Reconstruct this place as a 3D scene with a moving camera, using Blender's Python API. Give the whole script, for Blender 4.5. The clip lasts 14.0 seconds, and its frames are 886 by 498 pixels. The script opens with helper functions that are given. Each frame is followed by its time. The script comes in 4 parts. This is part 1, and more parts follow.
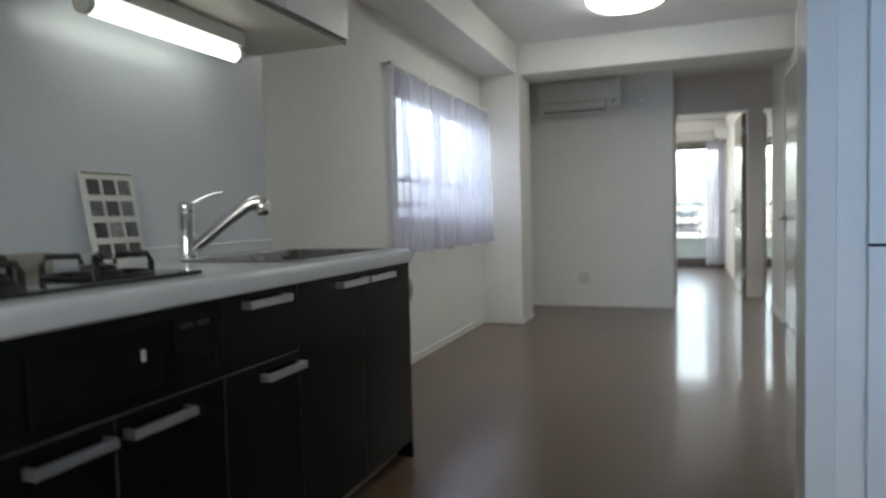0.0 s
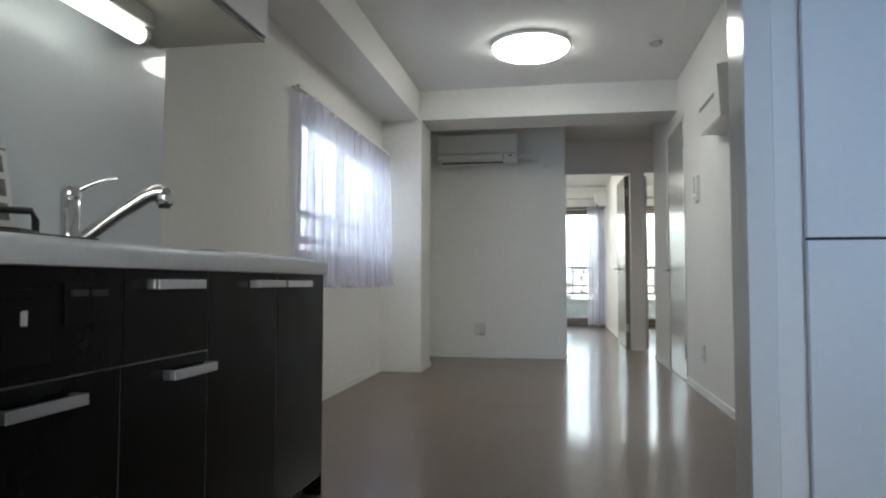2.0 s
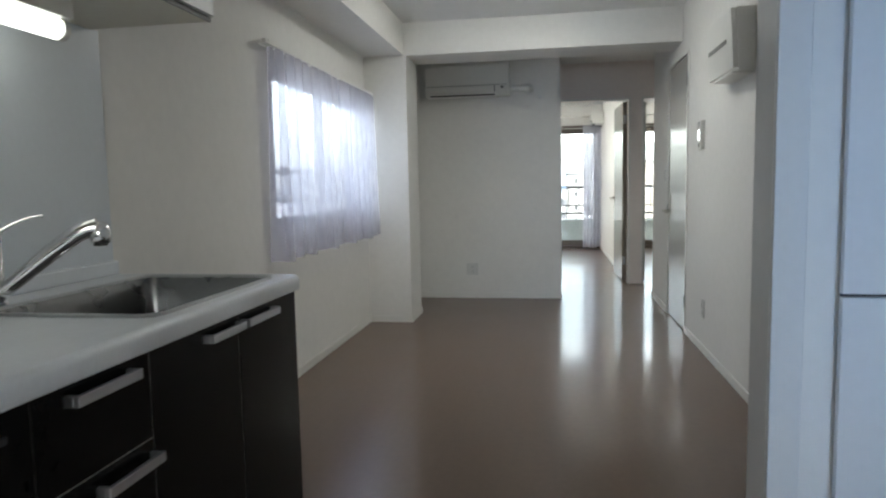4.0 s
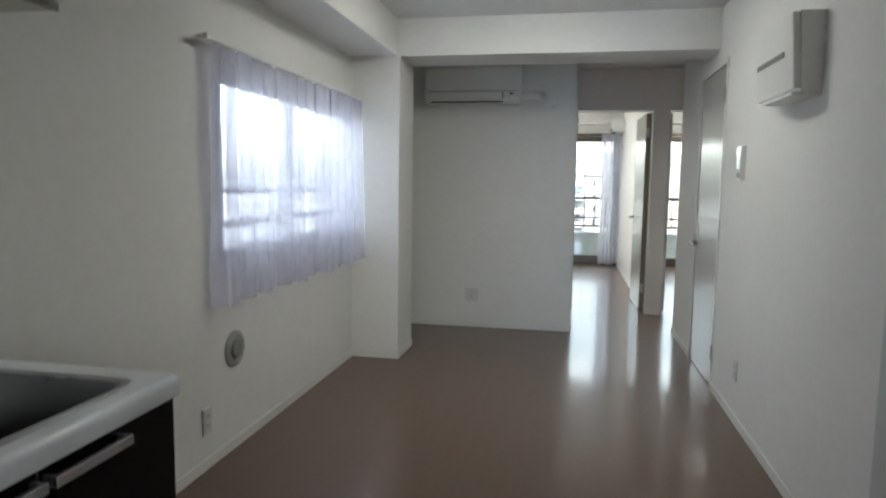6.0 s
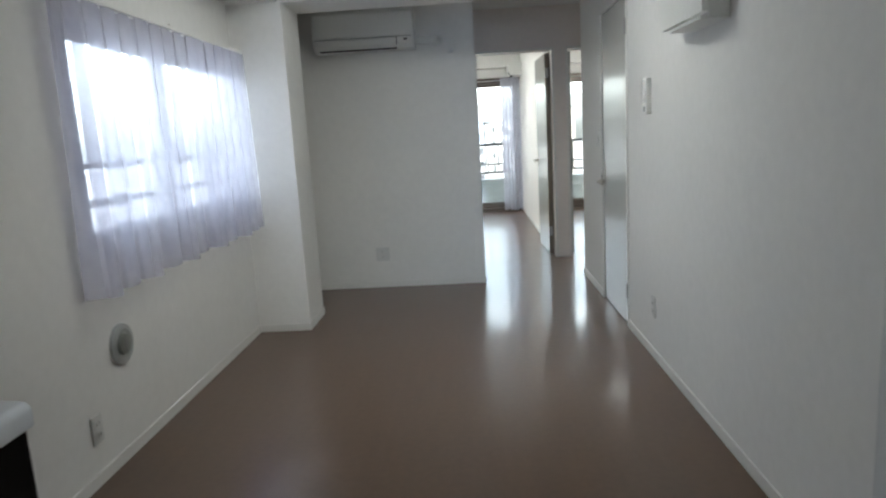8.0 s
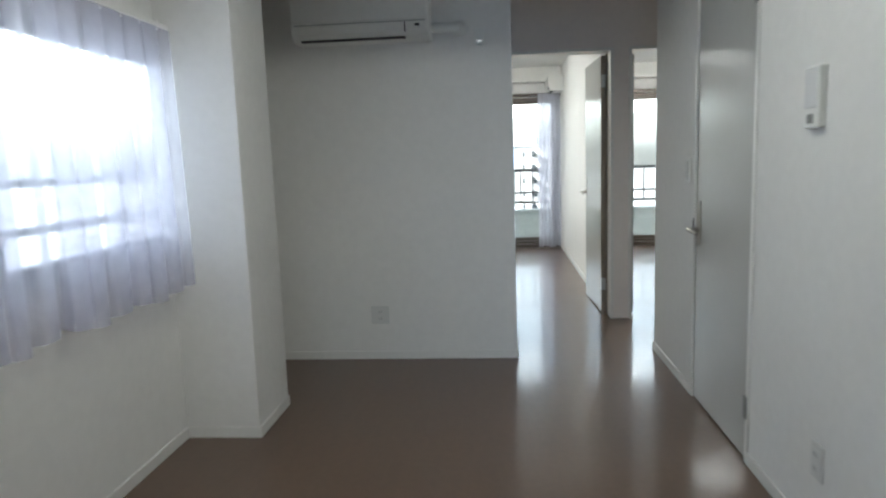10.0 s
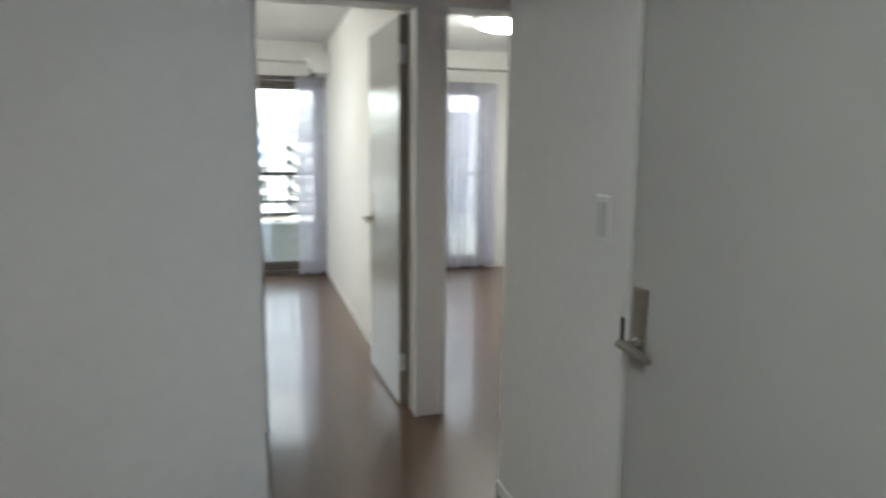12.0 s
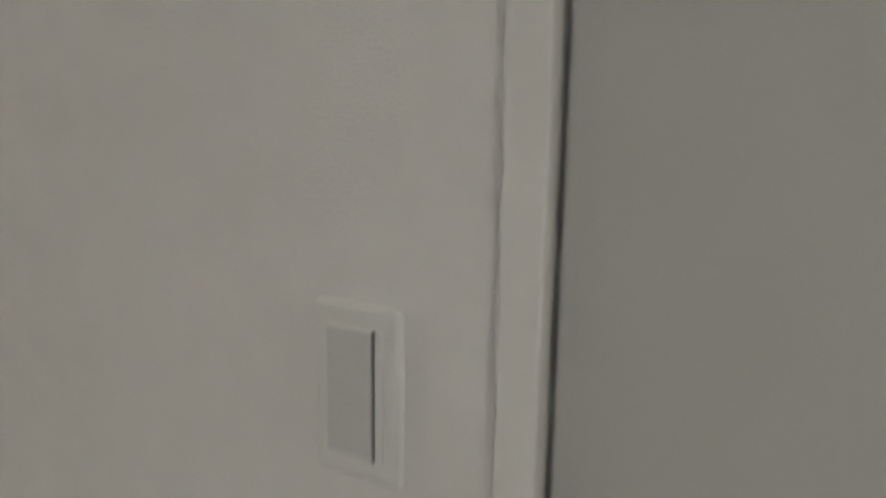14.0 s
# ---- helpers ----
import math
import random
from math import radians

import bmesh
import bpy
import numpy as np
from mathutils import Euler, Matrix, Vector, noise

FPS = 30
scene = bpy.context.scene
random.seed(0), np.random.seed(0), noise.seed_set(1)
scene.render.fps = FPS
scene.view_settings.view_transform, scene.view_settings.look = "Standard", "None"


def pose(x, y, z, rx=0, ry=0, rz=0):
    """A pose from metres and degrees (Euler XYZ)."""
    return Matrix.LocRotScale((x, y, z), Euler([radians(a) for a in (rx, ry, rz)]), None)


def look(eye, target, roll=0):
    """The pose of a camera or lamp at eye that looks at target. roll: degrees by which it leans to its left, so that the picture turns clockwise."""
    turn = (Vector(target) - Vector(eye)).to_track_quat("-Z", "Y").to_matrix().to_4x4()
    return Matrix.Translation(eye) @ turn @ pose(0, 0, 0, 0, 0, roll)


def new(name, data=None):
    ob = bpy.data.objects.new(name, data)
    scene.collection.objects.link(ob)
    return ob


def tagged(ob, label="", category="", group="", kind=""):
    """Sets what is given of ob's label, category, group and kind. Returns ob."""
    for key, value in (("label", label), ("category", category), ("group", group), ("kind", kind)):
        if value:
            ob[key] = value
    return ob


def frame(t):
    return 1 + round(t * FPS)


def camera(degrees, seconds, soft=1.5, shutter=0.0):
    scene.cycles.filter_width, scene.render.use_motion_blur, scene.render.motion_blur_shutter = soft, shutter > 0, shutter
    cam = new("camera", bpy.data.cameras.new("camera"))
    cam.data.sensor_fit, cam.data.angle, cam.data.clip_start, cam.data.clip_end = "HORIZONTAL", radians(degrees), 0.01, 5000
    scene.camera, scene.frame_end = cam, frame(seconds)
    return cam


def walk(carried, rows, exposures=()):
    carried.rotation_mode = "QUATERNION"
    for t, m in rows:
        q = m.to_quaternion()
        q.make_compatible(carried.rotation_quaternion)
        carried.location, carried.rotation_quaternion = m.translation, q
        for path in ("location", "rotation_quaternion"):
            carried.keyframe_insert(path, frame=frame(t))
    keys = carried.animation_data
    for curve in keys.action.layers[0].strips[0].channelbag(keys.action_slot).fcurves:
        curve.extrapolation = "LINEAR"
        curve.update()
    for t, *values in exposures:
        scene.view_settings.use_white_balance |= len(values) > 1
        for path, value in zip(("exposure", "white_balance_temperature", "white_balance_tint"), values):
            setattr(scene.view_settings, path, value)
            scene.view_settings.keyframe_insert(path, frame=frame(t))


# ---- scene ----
cam = camera(68.0, 14.0, soft=2.2, shutter=0.5)
PATH = [
    (0, (0.350, 0.166, 1.040), (-0.339, 2.041, 0.938), -1.4),
    (0.5, (0.239, 0.230, 0.805), (-0.198, 2.178, 0.918), 2.5),
    (0.9, (0.139, 0.276, 0.802), (-0.026, 2.264, 0.922), -0.4),
    (1, (0.126, 0.260, 0.792), (-0.071, 2.243, 0.954), 1.1),
    (1.5, (0.132, 0.268, 0.785), (-0.238, 2.233, 0.840), 1.4),
    (2, (0.148, 0.275, 0.819), (-0.192, 2.243, 0.921), 0.1),
    (2.5, (0.152, 0.278, 0.819), (-0.192, 2.247, 0.887), 0.6),
    (3, (0.157, 0.277, 0.829), (-0.227, 2.240, 0.864), 0.3),
    (3.5, (0.156, 0.387, 1.033), (-0.202, 2.354, 0.969), -1.0),
    (3.7, (0.146, 0.438, 1.131), (-0.186, 2.404, 0.976), -1.6),
    (5.8, (0.217, 1.285, 1.343), (-0.185, 3.227, 1.085), 2.2),
    (6, (0.205, 1.291, 1.384), (-0.167, 3.245, 1.183), 0.8),
    (6.5, (0.207, 1.308, 1.405), (-0.204, 3.256, 1.216), -2.7),
    (7, (0.2, 1.309, 1.42), (-0.192, 3.259, 1.211), -4.5),
    (7.5, (0.198, 1.392, 1.41), (-0.121, 3.344, 1.117), -5.6),
    (8, (0.163, 1.535, 1.376), (0.067, 3.502, 1.032), -3.3),
    (8.2, (0.129, 1.601, 1.39), (0.052, 3.577, 1.089), -2.4),
    (10.3, (0.150, 3.487, 1.361), (-0.051, 5.458, 1.104), -2.6),
    (10.5, (0.135, 3.735, 1.416), (-0.084, 5.714, 1.230), -4.3),
    (10.6, (0.132, 3.862, 1.428), (-0.126, 5.840, 1.276), -4.2),
    (11, (0.178, 4.310, 1.458), (0.084, 6.308, 1.444), -2.5),
    (11.5, (0.167, 4.758, 1.463), (0.254, 6.737, 1.184), 1.6),
    (12, (0.230, 5.229, 1.446), (0.781, 7.128, 1.150), 0.5),
    (12.3, (0.284, 5.442, 1.420), (1.026, 7.267, 1.075), -1.3),
    (12.5, (0.377, 5.627, 1.429), (1.197, 7.414, 1.063), 0.1),
    (13, (0.481, 5.990, 1.395), (1.635, 7.557, 0.933), -0.1),
    (13.2, (0.533, 6.122, 1.391), (1.772, 7.629, 0.952), -2.7),
    (13.5, (0.652, 6.322, 1.415), (2.008, 7.734, 1.006), -0.6),
    (13.8, (0.76, 6.485, 1.456), (2.274, 7.722, 1.035), -0.5),
    (14, (0.829, 6.609, 1.443), (2.509, 7.645, 1.114), 0.9),
]
# seconds, stops, kelvin, tint: the camera darkens towards the bright rooms and warms at the end
EXPOSURES = [(0.0, 2.14, 6350, 3), (3.5, 2.16, 6350, 3), (7.4, 2.14, 6250, 3), (8.0, 2.22, 6150, 3), (10.5, 2.12, 6100, 2), (12.5, 2.06, 6400, 3), (13.5, 2.24, 6550, 4), (14.0, 2.38, 6950, 7)]
walk(cam, [(t, look(e, g, r)) for t, e, g, r in PATH], EXPOSURES)

# ---- sky, sun, window light ----
world = bpy.data.worlds.new("world")
scene.world = world
world.use_nodes = True
wn = world.node_tree.nodes
sky = wn.new("ShaderNodeTexSky")
sky.sky_type, sky.sun_disc = "NISHITA", False
sky.sun_elevation, sky.sun_rotation = radians(45), radians(159.4)
sky.air_density, sky.dust_density = 1.0, 3.0
haze = wn.new("ShaderNodeHueSaturation")
haze.inputs["Saturation"].default_value, haze.inputs["Value"].default_value = 0.4, 1.45
world.node_tree.links.new(sky.outputs[0], haze.inputs["Color"])
world.node_tree.links.new(haze.outputs[0], wn["Background"].inputs[0])
wn["Background"].inputs[1].default_value = 0.15

sun = new("sun", bpy.data.lights.new("sun", "SUN"))
sun.data.energy, sun.data.angle, sun.data.color = 1.7, radians(1), (1, 0.96, 0.9)
sun.matrix_world = look((0, 0, 30), (-10.5, 28, 0))


def area(name, eye, target, w, h, watts, colour, spread=180):
    ob = new(name, bpy.data.lights.new(name, "AREA"))
    ob.data.shape, ob.data.size, ob.data.size_y = "RECTANGLE", w, h
    ob.data.energy, ob.data.color = watts, colour
    ob.data.spread = radians(spread)
    ob.matrix_world = look(eye, target)
    return ob


area("window_light_side", (-1.78, 5.27, 1.5), (0, 5.27, 1.3), 2.2, 1.1, 1.8, (0.8, 0.88, 1.0))
area("window_light_room_a", (0.1, 14.34, 2.36), (0.3, 8.6, 2.3), 3.2, 0.72, 1.8, (1.0, 0.98, 0.95), 120)
area("window_light_room_b", (3.1, 14.34, 2.36), (2.4, 8.6, 2.3), 2.6, 0.72, 2.0, (1.0, 0.98, 0.95), 120)
area("entrance_light", (0.45, -1.75, 1.5), (1.1, 2.1, 1.25), 0.8, 1.2, 0.75, (0.25, 0.52, 1.0), 42)


# ---- materials ----
def material(name, colour, rough=0.5, metal=0.0, spread=0.06, scale=3.0, bump=0.0, bump_scale=200.0, coat=0.0, spec=0.5):
    m = bpy.data.materials.new(name)
    m.use_nodes = True
    n, l = m.node_tree.nodes, m.node_tree.links
    b = n["Principled BSDF"]
    b.inputs["Roughness"].default_value, b.inputs["Metallic"].default_value = rough, metal
    b.inputs["Coat Weight"].default_value, b.inputs["Specular IOR Level"].default_value = coat, spec
    geo = n.new("ShaderNodeNewGeometry")
    noise_a, noise_b = n.new("ShaderNodeTexNoise"), n.new("ShaderNodeTexNoise")
    noise_a.inputs["Scale"].default_value, noise_b.inputs["Scale"].default_value = scale, scale * 14
    noise_a.inputs["Detail"].default_value = 4
    l.new(geo.outputs["Position"], noise_a.inputs["Vector"])
    l.new(geo.outputs["Position"], noise_b.inputs["Vector"])
    add = n.new("ShaderNodeMath")
    add.operation = "ADD"
    l.new(noise_a.outputs["Fac"], add.inputs[0])
    l.new(noise_b.outputs["Fac"], add.inputs[1])
    ramp = n.new("ShaderNodeMapRange")
    ramp.inputs["From Min"].default_value, ramp.inputs["From Max"].default_value = 0.7, 1.3
    ramp.inputs["To Min"].default_value, ramp.inputs["To Max"].default_value = 1 - spread, 1 + spread
    l.new(add.outputs[0], ramp.inputs["Value"])
    mul = n.new("ShaderNodeVectorMath")
    mul.operation = "SCALE"
    mul.inputs[0].default_value = colour
    l.new(ramp.outputs[0], mul.inputs["Scale"])
    l.new(mul.outputs[0], b.inputs["Base Color"])
    rr = n.new("ShaderNodeMapRange")
    rr.inputs["From Min"].default_value, rr.inputs["From Max"].default_value = 0.3, 0.7
    rr.inputs["To Min"].default_value, rr.inputs["To Max"].default_value = rough * 0.95, min(1, rough * 1.05)
    l.new(noise_a.outputs["Fac"], rr.inputs["Value"])
    l.new(rr.outputs[0], b.inputs["Roughness"])
    if bump:
        t, bp = n.new("ShaderNodeTexNoise"), n.new("ShaderNodeBump")
        t.inputs["Scale"].default_value, t.inputs["Detail"].default_value = bump_scale, 3
        bp.inputs["Strength"].default_value, bp.inputs["Distance"].default_value = bump, 0.002
        l.new(geo.outputs["Position"], t.inputs["Vector"])
        l.new(t.outputs["Fac"], bp.inputs["Height"])
        l.new(bp.outputs[0], b.inputs["Normal"])
    return m


def floor_material():
    m = material("brown_board_floor", (0.118, 0.071, 0.044), 0.36, spread=0.08, scale=2.0, coat=0.55, spec=0.3)
    n, l = m.node_tree.nodes, m.node_tree.links
    b = n["Principled BSDF"]
    b.inputs["Coat Roughness"].default_value = 0.1
    geo = n.new("ShaderNodeNewGeometry")
    grain = n.new("ShaderNodeTexNoise")
    stretch = n.new("ShaderNodeVectorMath")
    stretch.operation = "MULTIPLY"
    stretch.inputs[1].default_value = (22, 1.6, 1)
    l.new(geo.outputs["Position"], stretch.inputs[0])
    l.new(stretch.outputs[0], grain.inputs["Vector"])
    grain.inputs["Scale"].default_value, grain.inputs["Detail"].default_value = 1.0, 5
    gr = n.new("ShaderNodeMapRange")
    gr.inputs["From Min"].default_value, gr.inputs["From Max"].default_value = 0.3, 0.7
    gr.inputs["To Min"].default_value, gr.inputs["To Max"].default_value = 0.97, 1.03
    l.new(grain.outputs["Fac"], gr.inputs["Value"])
    src = b.inputs["Base Color"].links[0].from_socket
    m2 = n.new("ShaderNodeVectorMath")
    m2.operation = "SCALE"
    l.new(src, m2.inputs[0])
    l.new(gr.outputs[0], m2.inputs["Scale"])
    l.new(m2.outputs[0], b.inputs["Base Color"])
    return m


def sheer_material(name, thin, dense):
    m = bpy.data.materials.new(name)
    m.use_nodes = True
    n, l = m.node_tree.nodes, m.node_tree.links
    for x in list(n):
        n.remove(x)
    out, tr, tl, df = n.new("ShaderNodeOutputMaterial"), n.new("ShaderNodeBsdfTransparent"), n.new("ShaderNodeBsdfTranslucent"), n.new("ShaderNodeBsdfDiffuse")
    tr.inputs[0].default_value = (0.95, 0.95, 1, 1)
    tl.inputs[0].default_value = (0.9, 0.9, 0.95, 1)
    df.inputs[0].default_value = (0.8, 0.8, 0.85, 1)
    weave = n.new("ShaderNodeTexNoise")
    geo = n.new("ShaderNodeNewGeometry")
    weave.inputs["Scale"].default_value = 9
    l.new(geo.outputs["Position"], weave.inputs["Vector"])
    mr = n.new("ShaderNodeMapRange")
    mr.inputs["To Min"].default_value, mr.inputs["To Max"].default_value = thin, dense
    l.new(weave.outputs["Fac"], mr.inputs["Value"])
    a, b = n.new("ShaderNodeMixShader"), n.new("ShaderNodeMixShader")
    a.inputs[0].default_value = 0.3
    l.new(tl.outputs[0], a.inputs[1])
    l.new(df.outputs[0], a.inputs[2])
    l.new(mr.outputs[0], b.inputs[0])
    l.new(tr.outputs[0], b.inputs[1])
    l.new(a.outputs[0], b.inputs[2])
    l.new(b.outputs[0], out.inputs[0])
    return m


def glass_material():
    m = bpy.data.materials.new("clear_window_glass")
    m.use_nodes = True
    b = m.node_tree.nodes["Principled BSDF"]
    b.inputs["Base Color"].default_value = (0.97, 0.99, 0.98, 1)
    b.inputs["Roughness"].default_value, b.inputs["Transmission Weight"].default_value, b.inputs["IOR"].default_value = 0.0, 1.0, 1.45
    return m


def glow_material(name, colour, strength):
    m = bpy.data.materials.new(name)
    m.use_nodes = True
    b = m.node_tree.nodes["Principled BSDF"]
    b.inputs["Base Color"].default_value = (0.85, 0.85, 0.85, 1)
    b.inputs["Emission Color"].default_value, b.inputs["Emission Strength"].default_value = (*colour, 1), strength
    return m


WALL = material("white_embossed_wallpaper", (0.8, 0.79, 0.765), 0.75, spread=0.025, scale=1.5, bump=0.35, bump_scale=260, spec=0.3)
# same paper as WALL, with warm bounce from the brown floor put into its colour
WALL_BOUNCE = material("bounce_tinted_wallpaper", (0.82, 0.755, 0.71), 0.75, spread=0.025, scale=1.5, bump=0.35, bump_scale=260, spec=0.3)
CEIL = material("white_ceiling_paper", (0.8, 0.8, 0.79), 0.85, spread=0.02, scale=1.5, bump=0.3, bump_scale=220, spec=0.2)
FLOOR = floor_material()
TRIM = material("white_trim_film", (0.78, 0.77, 0.74), 0.4, spread=0.02)
GLOSS_TRIM = material("glossy_white_casing_film", (0.76, 0.76, 0.75), 0.16, spread=0.02)
FRAME = material("beige_white_door_frame", (0.78, 0.76, 0.72), 0.4, spread=0.03)
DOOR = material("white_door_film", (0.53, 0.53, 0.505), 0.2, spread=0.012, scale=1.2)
DARK_GAP = material("dark_brown_gap", (0.3, 0.255, 0.2), 0.7)
GAP_DARK = material("painted_gap_shadow", (0.06, 0.052, 0.042), 0.8)
PANEL = material("glossy_cool_white_kitchen_panel", (0.69, 0.735, 0.785), 0.3, spread=0.02, coat=0.5)
WORKTOP = material("cool_white_stone_worktop", (0.77, 0.8, 0.835), 0.25, spread=0.03, scale=5)
BLACK = material("black_lacquered_front", (0.006, 0.006, 0.006), 0.25, spread=0.15, spec=0.1)
BLACK_EDGE = material("grey_edge_band", (0.2, 0.185, 0.165), 0.4)
KICK = material("grey_brown_plinth", (0.2, 0.18, 0.16), 0.5)
STEEL = material("brushed_steel", (0.2, 0.2, 0.2), 0.28, 1.0, spread=0.05, scale=6)
VENT_STEEL = material("dull_beige_steel", (0.4, 0.39, 0.33), 0.45, 0.4, spread=0.06)
RIM_STEEL = material("satin_sink_rim", (0.42, 0.43, 0.44), 0.42, 1.0, spread=0.05, scale=6)
CHROME = material("polished_chrome", (0.82, 0.82, 0.83), 0.07, 1.0, spread=0.02)
NICKEL = material("satin_nickel", (0.44, 0.41, 0.37), 0.32, 1.0, spread=0.06)
ALU = material("satin_aluminium_handle", (0.5, 0.51, 0.54), 0.35, 1.0, spread=0.04)
IRON = material("black_enamel_iron", (0.015, 0.015, 0.016), 0.45, spread=0.2, scale=20)
HOB = material("black_hob_glass", (0.012, 0.012, 0.014), 0.1, coat=0.5)
PLASTIC = material("white_abs_plastic", (0.78, 0.78, 0.75), 0.35, spread=0.02)
PLASTIC_GLOSS = material("glossy_white_plastic", (0.82, 0.82, 0.82), 0.08, spread=0.01, coat=0.6)
PLATE = material("pale_grey_wall_plate", (0.66, 0.66, 0.64), 0.4, spread=0.02)
GREY_PLASTIC = material("grey_plastic", (0.22, 0.22, 0.21), 0.5)
SLOT = material("dark_slot", (0.03, 0.03, 0.03), 0.6)
CABINET_WHITE = material("satin_white_cabinet_film", (0.76, 0.77, 0.78), 0.35, spread=0.02)
BEIGE_BOARD = material("beige_underside_board", (0.7, 0.68, 0.6), 0.5, spread=0.03)
SASH = material("bronze_window_sash", (0.12, 0.1, 0.085), 0.4, 0.6)
VENT_GREY = material("grey_vent_plastic", (0.4, 0.41, 0.4), 0.5)
VENT_HUB = material("dull_grey_green_plastic", (0.24, 0.25, 0.22), 0.55)
SASH_LIGHT = material("silver_window_sash", (0.55, 0.56, 0.58), 0.4, 0.7)
RAIL = material("dark_balcony_rail", (0.06, 0.06, 0.065), 0.45, 0.4)
CONCRETE = material("painted_concrete", (0.4, 0.42, 0.4), 0.8, spread=0.12, scale=2, bump=0.4, bump_scale=60)
SHEER = sheer_material("sheer_white_curtain", 0.36, 0.52)
SHEER_DENSE = sheer_material("dense_white_net_curtain", 0.48, 0.66)
GLASS = glass_material()
LAMP_GLOW = glow_material("lamp_diffuser_glow", (1.0, 0.965, 0.91), 4.7)
ROOM_GLOW = glow_material("bright_lamp_glow", (1.0, 0.97, 0.93), 15.5)
TUBE_GLOW = glow_material("tube_glow", (1.0, 0.98, 0.9), 0.55)


# ---- building blocks ----
def add_box(bm, x0, y0, z0, x1, y1, z1, bevel=0.0):
    vs = [bm.verts.new((x, y, z)) for z in (z0, z1) for y in (y0, y1) for x in (x0, x1)]
    faces = [bm.faces.new([vs[i] for i in f]) for f in ((0, 2, 3, 1), (4, 5, 7, 6), (0, 1, 5, 4), (2, 6, 7, 3), (0, 4, 6, 2), (1, 3, 7, 5))]
    if bevel:
        edges = list({e for f in faces for e in f.edges})
        bmesh.ops.bevel(bm, geom=edges, offset=bevel, segments=2, affect="EDGES", profile=0.5)
    return bm


def boxes(*rows, bevel=0.0):
    bm = bmesh.new()
    for r in rows:
        add_box(bm, *r, bevel=bevel)
    return bm


def prism(bm, outline, axis, a, b):
    """An outline of (u, v) pushed along axis from a to b."""
    def place(u, v, w):
        return {"x": (w, u, v), "y": (u, w, v), "z": (u, v, w)}[axis]
    lo = [bm.verts.new(place(u, v, a)) for u, v in outline]
    hi = [bm.verts.new(place(u, v, b)) for u, v in outline]
    k = len(outline)
    bm.faces.new(lo)
    bm.faces.new(hi[::-1])
    for i in range(k):
        bm.faces.new((lo[i], hi[i], hi[(i + 1) % k], lo[(i + 1) % k]))
    bmesh.ops.recalc_face_normals(bm, faces=bm.faces)
    return bm


def lathe(bm, profile, centre, axis="z", steps=32):
    """A profile of (radius, height) turned about an axis through centre."""
    rings = []
    for r, h in profile:
        ring = []
        for i in range(steps):
            a = 2 * math.pi * i / steps
            u, v = r * math.cos(a), r * math.sin(a)
            p = {"z": (u, v, h), "x": (h, u, v), "y": (u, h, v)}[axis]
            ring.append(bm.verts.new((centre[0] + p[0], centre[1] + p[1], centre[2] + p[2])))
        rings.append(ring)
    for a, b in zip(rings, rings[1:]):
        for i in range(steps):
            bm.faces.new((a[i], a[(i + 1) % steps], b[(i + 1) % steps], b[i]))
    bm.faces.new(rings[0][::-1])
    bm.faces.new(rings[-1])
    bmesh.ops.recalc_face_normals(bm, faces=bm.faces)
    return bm


def sweep(bm, path, radius, steps=12):
    """A round bar along a path; radius is one number or one for each point."""
    pts = [Vector(p) for p in path]
    rad = radius if isinstance(radius, (list, tuple)) else [radius] * len(pts)
    rings, up = [], Vector((0, 0, 1))
    for i, p in enumerate(pts):
        d = (pts[min(i + 1, len(pts) - 1)] - pts[max(i - 1, 0)]).normalized()
        side = d.cross(up if abs(d.z) < 0.95 else Vector((0, 1, 0))).normalized()
        top = side.cross(d)
        rings.append([bm.verts.new(p + rad[i] * (math.cos(a) * side + math.sin(a) * top)) for a in [2 * math.pi * k / steps for k in range(steps)]])
    for a, b in zip(rings, rings[1:]):
        for k in range(steps):
            bm.faces.new((a[k], a[(k + 1) % steps], b[(k + 1) % steps], b[k]))
    bm.faces.new(rings[0][::-1])
    bm.faces.new(rings[-1])
    bmesh.ops.recalc_face_normals(bm, faces=bm.faces)
    return bm


def part(name, bm, mat, parent=None, label="", smooth=False):
    me = bpy.data.meshes.new(name)
    if smooth:
        for f in bm.faces:
            f.smooth = True
    bm.to_mesh(me)
    bm.free()
    me.materials.append(mat)
    ob = new(name, me)
    ob.parent = parent
    if smooth:
        me.set_sharp_from_angle(angle=radians(40))
    return tagged(ob, label)


def thing(name, label, category, group="", kind=""):
    return tagged(new(name), label, category, group, kind)


def structure(name, bm, mat, label, category):
    return tagged(part(name, bm, mat), label, category, kind="structure")


CZ = 2.6          # ceiling
LX, RX = -1.46, 1.2   # side walls of the living room
NY = 7.5          # wall under the air conditioner
DY = 8.57         # wall with the two room doors
FY = 12.93        # balcony wall
DH = 2.165        # head of the door openings

# ---- large structure ----
structure("floor", boxes((-1.7, 0.7, -0.12, 3.8, 13.0, 0), (-1.7, -2.0, -0.12, -0.5, 0.7, 0), (0.85, -2.0, -0.12, 3.8, 0.7, 0)), FLOOR, "glossy dark brown wooden board floor throughout the flat", "floor")
structure("entrance_floor", boxes((-0.5, -2.0, -0.12, 0.85, 0.7, -0.03)), FLOOR, "brown floor of the entrance, one low step down", "floor")
structure("ceiling", boxes((-1.7, -2.0, CZ, 3.8, 13.05, CZ + 0.15)), CEIL, "plain white papered ceiling", "ceiling")

